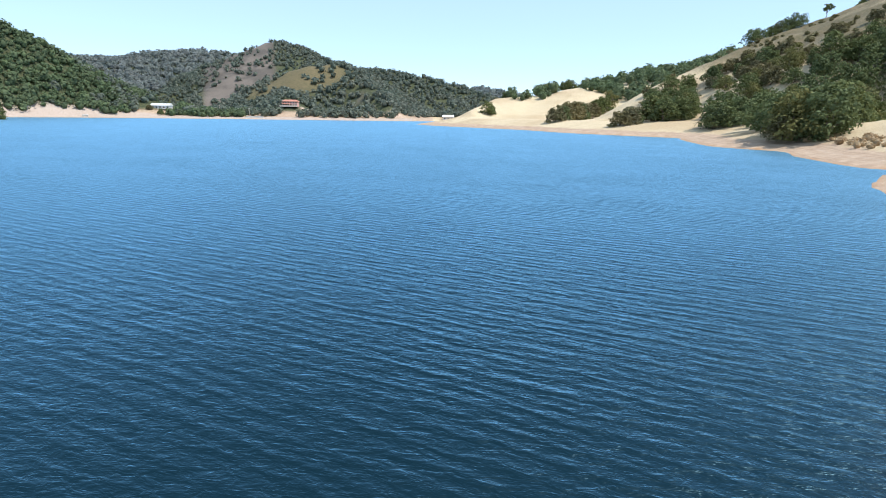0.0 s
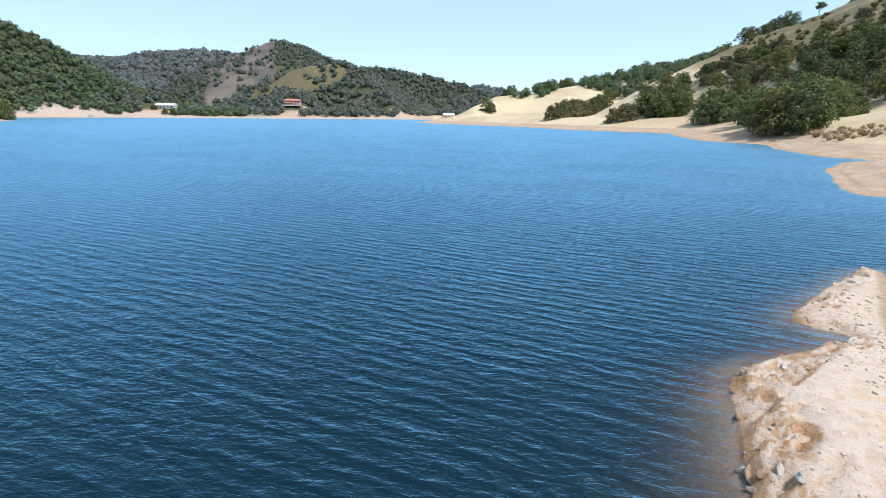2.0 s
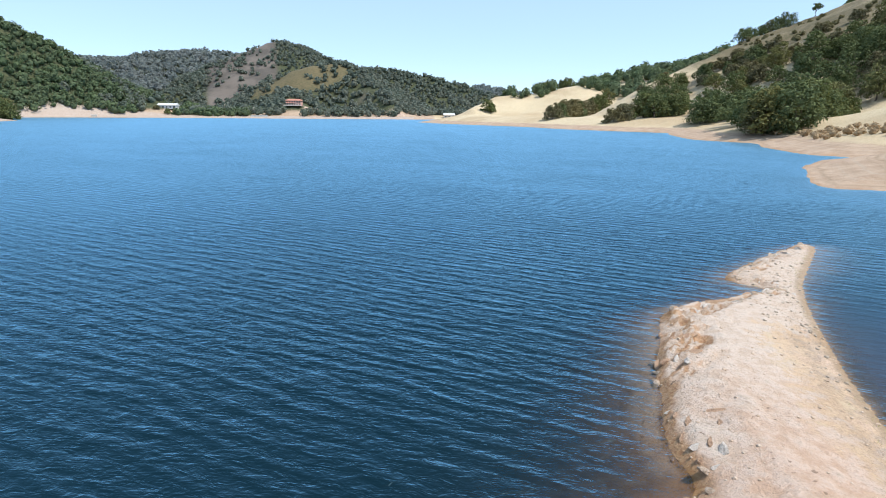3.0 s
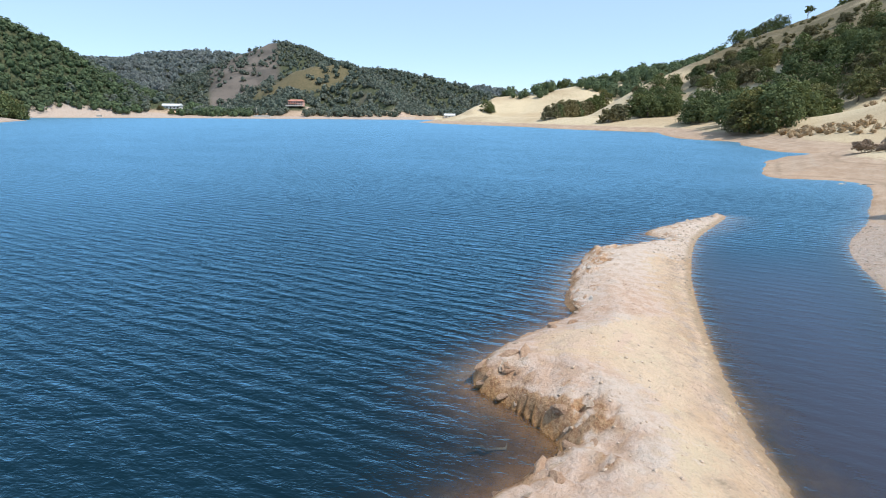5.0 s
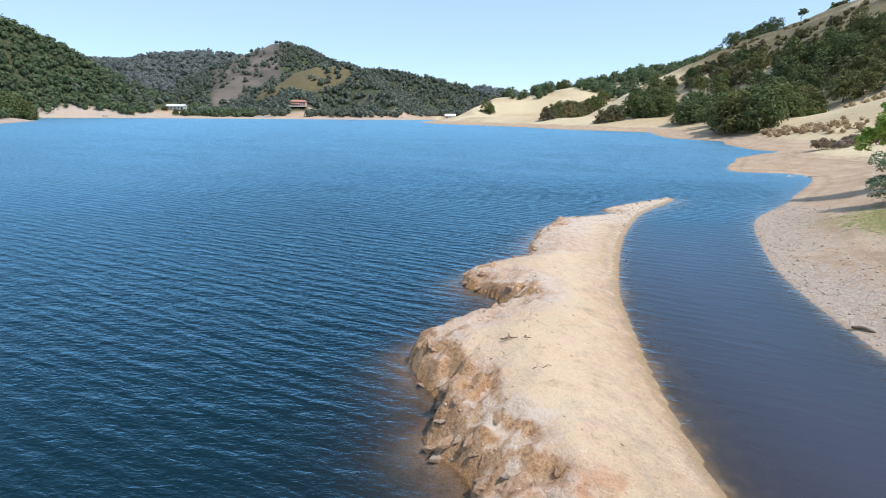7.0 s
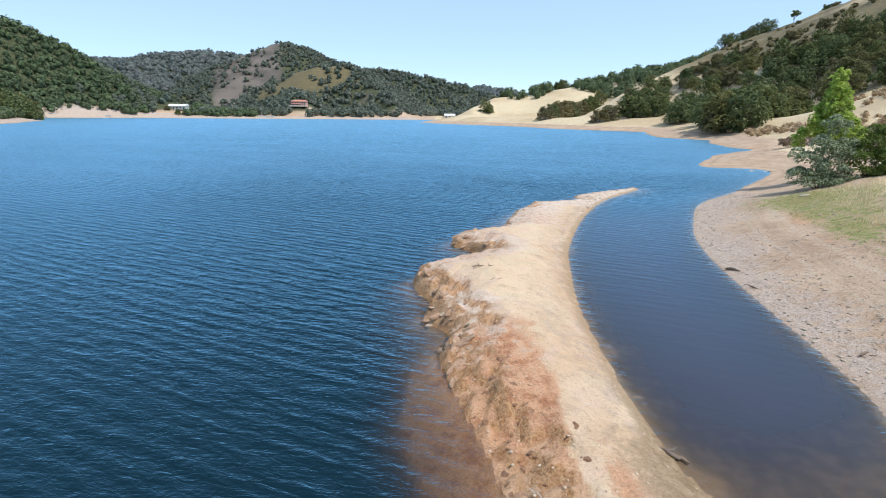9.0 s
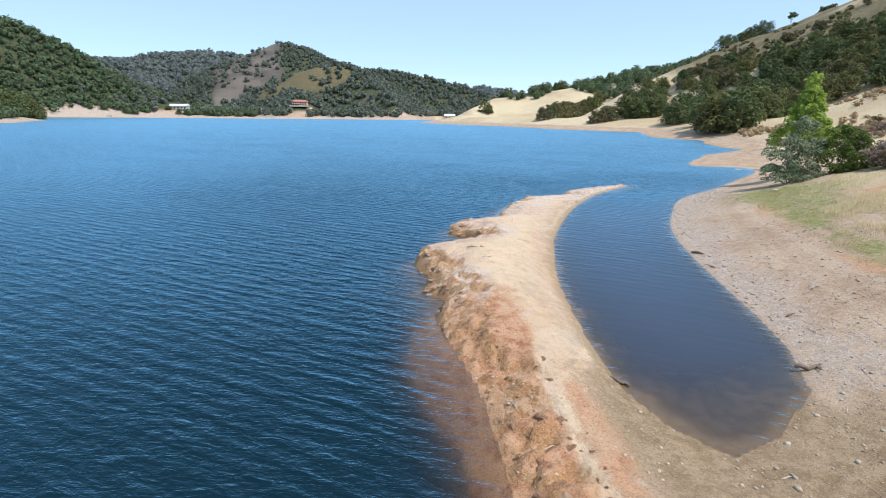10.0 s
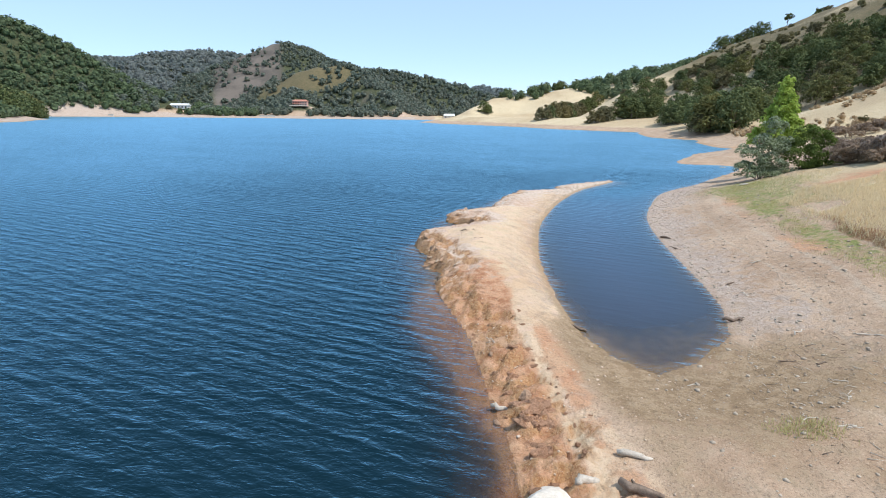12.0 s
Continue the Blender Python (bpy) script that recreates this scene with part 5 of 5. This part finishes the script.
for cx, cy, many in [(-2.0, 34.5, 12), (-3.9, 31.2, 10), (-3.5, 29.4, 9), (-2.75, 25.7, 12), (-3.3, 27.3, 9), (-2.8, 24.4, 7), (1.3, 43.3, 8), (-2.2, 37.4, 9), (4.3, 50.4, 8), (-0.2, 40.9, 6), (8.4, 53.6, 7), (2.5, 47.3, 8)]:
    for i in range(many):
        px, py = cx + sl.normal() * 0.42, cy + sl.normal() * 0.36
        if shore_distance(np.array([px]), np.array([py]))[0] < 0.15:
            continue
        s = 0.10 + 0.17 * sl.random() ** 1.4
        ob = new("ledge_rock", SLABS[sl.choice([0, 1, 3, 1, 3])])
        ob.matrix_basis = pose(px, py, float(ground_at(px, py)) - 0.10 * s, 14 + sl.normal() * 9, -12 + sl.normal() * 9, 40 + sl.normal() * 22) @ Matrix.Diagonal((s * 1.5, s * 0.9, s * 0.8, 1))
        tagged(ob, "cracked slab of pale layered rock breaking out of the bank", "rock", "slabs along the spit")

# earth clods on the red bank
CLODS = [rock_mesh("earth_clod", 330 + i, M_EARTH, 0.8, 3, 1.7) for i in range(3)]
for x, y, s, turn in [(-1.45, 15.7, 0.40, 10), (-1.25, 15.3, 0.36, 70), (-1.6, 15.1, 0.26, 140), (-1.35, 14.2, 0.46, 200), (-1.6, 14.0, 0.34, 30), (-1.05, 13.9, 0.30, 95), (-1.65, 16.5, 0.28, 40),
                      (-1.7, 17.1, 0.24, 80), (-1.55, 13.4, 0.22, 120)]:
    ob = new("earth_clod", CLODS[int(turn) // 10 % 3])
    ob.matrix_basis = pose(x, y, float(ground_at(x, y)) - 0.38 * s, 8, -10, turn) @ Matrix.Diagonal((s * 1.2, s * 0.95, s * 0.7, 1))
    tagged(ob, "eroded clod of reddish-brown earth on the bank", "clod", "clods on the red bank")

cl = np.random.default_rng(14)
CRUMBS = [rock_mesh("earth_clod", 340 + i, M_EARTH, 0.7, 2, 0.7) for i in range(3)]
for i in range(90):
    y = 13 + 11.5 * cl.random()
    x = float(np.interp(y, edge_pts[:, 1], edge_pts[:, 0])) + 0.12 + 1.7 * cl.random() ** 1.3
    s = 0.04 + 0.10 * cl.random() ** 2.5
    ob = new("earth_clod", CRUMBS[i % 3])
    ob.matrix_basis = pose(x, y, float(ground_at(x, y)) - 0.25 * s, cl.normal() * 15, cl.normal() * 15, cl.random() * 360) @ Matrix.Diagonal((s * 1.3, s, s * 0.75, 1))
    tagged(ob, "small crumbled clod of reddish earth on the bank", "clod", "clods on the red bank")

boulder = new("boulder", rock_mesh("boulder", 350, M_WHITE, 0.5, 3, 0.4))
place(boulder, -1.85, 12.7, 0.3, 0.62, -0.08)
tagged(boulder, "large smooth pale boulder at the spit's foot", "boulder")


# ---- driftwood ----
def driftwood(name, x, y, length, radius, turn, material, label, seed, prongs=2, lift=0.0, flat=False):
    """A weathered log or branch lying on the ground, with stubs of side branches."""
    r = np.random.default_rng(seed)
    top = tagged(new(name), label, "driftwood")
    p = bent((-length / 2, 0, radius * 0.7), (length / 2, 0, radius * 0.7 + lift), r, 0.10, 7)
    p[:, 2] = np.maximum(p[:, 2], radius * 0.5)
    taper = np.array([0.75, 1.0, 0.95, 0.9, 0.8, 0.65, 0.35]) if not flat else np.array([0.8, 1, 1.05, 1, 1, 0.95, 0.8])
    v, f = tube(p, taper * radius, 8, 0.35, r)
    child("log" if radius > 0.04 else "stick", mesh_from("log", v, f, material, True), top)
    for k in range(prongs):
        s = p[2 + (k * 2) % 4]
        d = unit(np.array([0.5 * r.normal() + 0.4, (-1) ** k * (0.7 + 0.3 * r.random()), 0.25 * r.random()]))
        v, f = tube(bent(s, s + d * length * (0.22 + 0.25 * r.random()), r, 0.15), np.array([0.5, 0.42, 0.34, 0.24, 0.1]) * radius, 6)
        child("branch", mesh_from("branch", v, f, material, True), top)
    place(top, x, y, turn, 1.0, 0.01)
    return top


W, D = M_DRIFT, M_DRIFT_DARK
for row in [("log", 0.06, 13.65, 0.62, 0.065, -0.35, W, "short pale weathered log on the sand", 1, 0), ("log", -0.95, 13.15, 0.42, 0.085, 0.05, W, "stubby cream-coloured log chunk on the sand", 2, 0),
            ("log", -0.1, 12.75, 0.85, 0.085, -0.7, D, "dark splintered log lying on the spit", 3, 1), ("log", 6.25, 21.1, 0.8, 0.06, -0.1, D, "dark waterlogged log at the pond's edge", 4, 2),
            ("log", 0.95, 20.6, 0.75, 0.05, -0.9, D, "dark wet branch on the pond's edge", 5, 1), ("branch", 4.15, 14.75, 0.75, 0.014, 0.45, W, "bleached branch lying among weeds", 6, 3),
            ("branch", 4.62, 14.42, 0.45, 0.018, 0.1, W, "thin bleached branch on the gravel", 7, 2), ("branch", 5.1, 13.9, 0.5, 0.012, 1.2, W, "thin bleached branch on the gravel", 8, 3),
            ("branch", 5.7, 17.7, 0.5, 0.018, -0.2, D, "dark forked branch on the gravel", 9, 3), ("branch", 6.35, 17.35, 0.5, 0.02, 0.2, D, "dark forked branch on the gravel", 10, 2),
            ("log", -2.05, 15.85, 0.55, 0.06, -0.5, W, "pale half-sunk stump log at the water's edge", 11, 1), ("branch", 37.0, 75.6, 3.2, 0.10, -0.1, W, "long bleached log beached on the shore", 12, 2),
            ("branch", 20.6, 44.8, 2.2, 0.045, 0.5, W, "curved bleached branch under the bushes", 13, 2), ("log", -3.2, 25.3, 0.55, 0.09, 1.2, D, "upright dark stump at the water's edge", 14, 1),
            ("branch", -1.75, 30.3, 0.75, 0.022, 0.1, D, "small grey twig branch on the spit", 15, 3), ("branch", -1.4, 28.9, 0.5, 0.015, 0.4, D, "small dry twig on the spit", 16, 1),
            ("branch", -2.3, 35.6, 1.0, 0.04, 0.0, W, "grey log plank lying on the rocky spit", 17, 0), ("log", 9.2, 32.9, 0.6, 0.06, -0.9, D, "dark log at the pond's edge", 18, 1),
            ("branch", 8.7, 30.6, 0.8, 0.03, 2.2, D, "dark branch washed up on the bank", 19, 2), ("branch", 7.3, 19.6, 0.9, 0.02, 0.7, W, "thin pale branch on the gravel bank", 20, 2), ("branch", 4.75, 14.36, 0.4, 0.015, 0.02, W, "short straight bleached stick on the gravel", 27, 0), ("branch", 5.5, 15.5, 0.6, 0.012, 0.9, W, "thin bleached forked twig on the gravel", 28, 3), ("branch", 6.0, 16.2, 0.5, 0.012, -0.4, W, "thin bleached forked twig on the gravel", 29, 2), ("branch", 7.3, 20.7, 0.6, 0.012, 1.1, W, "thin bleached forked twig on the gravel", 30, 2), ("branch", 8.1, 24.6, 0.5, 0.03, 0.4, D, "dark chunk of driftwood at the pond's edge", 31, 1), ("branch", 6.9, 18.6, 0.35, 0.02, 0.3, D, "small dark stick on the gravel", 32, 1),
            ("branch", 7.9, 23.2, 0.7, 0.018, 1.9, W, "thin pale branch on the gravel bank", 21, 2), ("branch", 8.4, 18.4, 0.8, 0.02, -0.5, W, "thin pale branch on the gravel bank", 22, 2),
            ("branch", 2.75, 16.8, 0.35, 0.014, 0.2, W, "pale stick at the pond's head", 23, 0), ("branch", -1.6, 17.6, 0.8, 0.013, 0.5, W, "pale twig on red soil", 24, 2),
            ("branch", -1.9, 19.2, 0.6, 0.013, 2.0, W, "pale twig on red soil", 25, 1), ("branch", 10.2, 26.4, 0.9, 0.02, 0.3, W, "thin pale branch on the bank", 26, 3)]:
    driftwood(*row)


# ---- buildings on the far shore ----
def box_bm(x0, x1, y0, y1, z0, z1, edge=0.04):
    bm = bmesh.new()
    bmesh.ops.create_cube(bm, size=1.0, matrix=Matrix.Translation(((x0 + x1) / 2, (y0 + y1) / 2, (z0 + z1) / 2)) @ Matrix.Diagonal((x1 - x0, y1 - y0, z1 - z0, 1)))
    bmesh.ops.bevel(bm, geom=bm.edges[:], offset=edge, segments=1, affect="EDGES")
    return bm


def roof_bm(x0, x1, y0, y1, z, rise, over=0.6, hip=0.0):
    """A pitched roof with thickness; its ridge runs along x."""
    bm = bmesh.new()
    ym = (y0 + y1) / 2
    low = [(x0 - over, y0 - over, z), (x1 + over, y0 - over, z), (x1 + over, y1 + over, z), (x0 - over, y1 + over, z)]
    top = [(x0 - over + hip, ym, z + rise), (x1 + over - hip, ym, z + rise)]
    v = [bm.verts.new(p) for p in low + top] + [bm.verts.new((p[0], p[1], p[2] - 0.25)) for p in low]
    for f in ((0, 1, 5, 4), (2, 3, 4, 5), (1, 2, 5), (3, 0, 4), (0, 6, 7, 1), (1, 7, 8, 2), (2, 8, 9, 3), (3, 9, 6, 0), (9, 8, 7, 6)):
        bm.faces.new([v[i] for i in f])
    return bm


def building(name, x, y, wide, deep, high, rise, wall, roof, label, openings, hip=0.0, floors=1, z=None):
    top = tagged(new(name), label, "house")
    z = float(ground_at(x, y)) if z is None else z
    top.matrix_basis = pose(x, y, z - 0.6)
    part("wall", box_bm(-wide / 2, wide / 2, -deep / 2, deep / 2, 0, high + 0.6), wall, top)
    part("roof", roof_bm(-wide / 2, wide / 2, -deep / 2, deep / 2, high + 0.75, rise, 0.8, hip), roof, top)
    for f in range(floors):
        for i in range(openings):
            cx = -wide / 2 + wide * (i + 0.5) / openings
            z0 = 0.6 + f * high / floors + 0.8
            w = part("window", box_bm(cx - 1.0, cx + 1.0, -deep / 2 - 0.12, -deep / 2 + 0.1, z0 - 0.1, z0 + 1.7, 0.02), M_PLASTER, top, "window in a pale frame")
            part("pane", box_bm(cx - 0.85, cx + 0.85, -deep / 2 - 0.16, -deep / 2 - 0.05, z0 + 0.05, z0 + 1.55, 0.02), M_PANE, w)
    return top


house = building("lake_house", -176, 750, 19, 10, 5.8, 2.2, M_ROSE, M_TILE, "two-storey rose house with terracotta tile roof", 6, 3.0, 2)
part("terrace", box_bm(-13, 9, -8.0, -5.4, 0, 1.4), M_PLASTER, house, "cream terrace wall")
part("porch_roof", roof_bm(-9, 1, -8.2, -5.2, 3.6, 0.5, 0.2), M_TILE, house)
for i in range(5):
    part("porch_post", box_bm(-8.6 + 2.2 * i, -8.35 + 2.2 * i, -7.9, -7.65, 1.3, 3.5, 0.02), M_PLASTER, house)
building("side_house", -142, 745, 9, 8, 4.2, 1.8, M_ROSE, M_TILE, "small rose outbuilding with tiled roof", 3, 2.0)
barn = building("white_barn", -313, 697, 21, 9, 3.4, 2.4, M_METAL, M_METAL, "long pale barn with a low metal roof", 5)
building("shore_cabin", 26, 764, 14, 8, 3.4, 2.4, M_PLASTER, M_METAL, "low pale cabin by the inlet", 3)
for i, (x, y, w, h) in enumerate([(-205, 693, 20, 2.2), (-262, 690, 10, 1.8), (-364, 634, 6, 2.2)]):
    wall = tagged(new("retaining_wall"), "low cream retaining wall above the beach", "wall")
    wall.matrix_basis = pose(x, y, float(ground_at(x, y)) - 0.5)
    part("wall", box_bm(-w / 2, w / 2, -0.4, 0.4, 0, h + 0.5), M_PLASTER, wall)
    part("coping", box_bm(-w / 2 - 0.2, w / 2 + 0.2, -0.55, 0.55, h + 0.503, h + 0.75), M_METAL, wall)
for x, y in [(-212, 697), (-255, 720)]:
    pole = tagged(new("utility_pole"), "thin grey wooden pole near the far shore", "pole")
    pole.matrix_basis = pose(x, y, float(ground_at(x, y)) - 0.5)
    v, f = tube([(0, 0, 0), (0, 0, 5), (0, 0, 11.5)], [0.2, 0.17, 0.13], 6)
    child("post", mesh_from("post", v, f, M_DRIFT), pole)
    part("crossarm", box_bm(-1.2, 1.2, -0.1, 0.1, 10.6, 10.85, 0.02), M_DRIFT, pole)
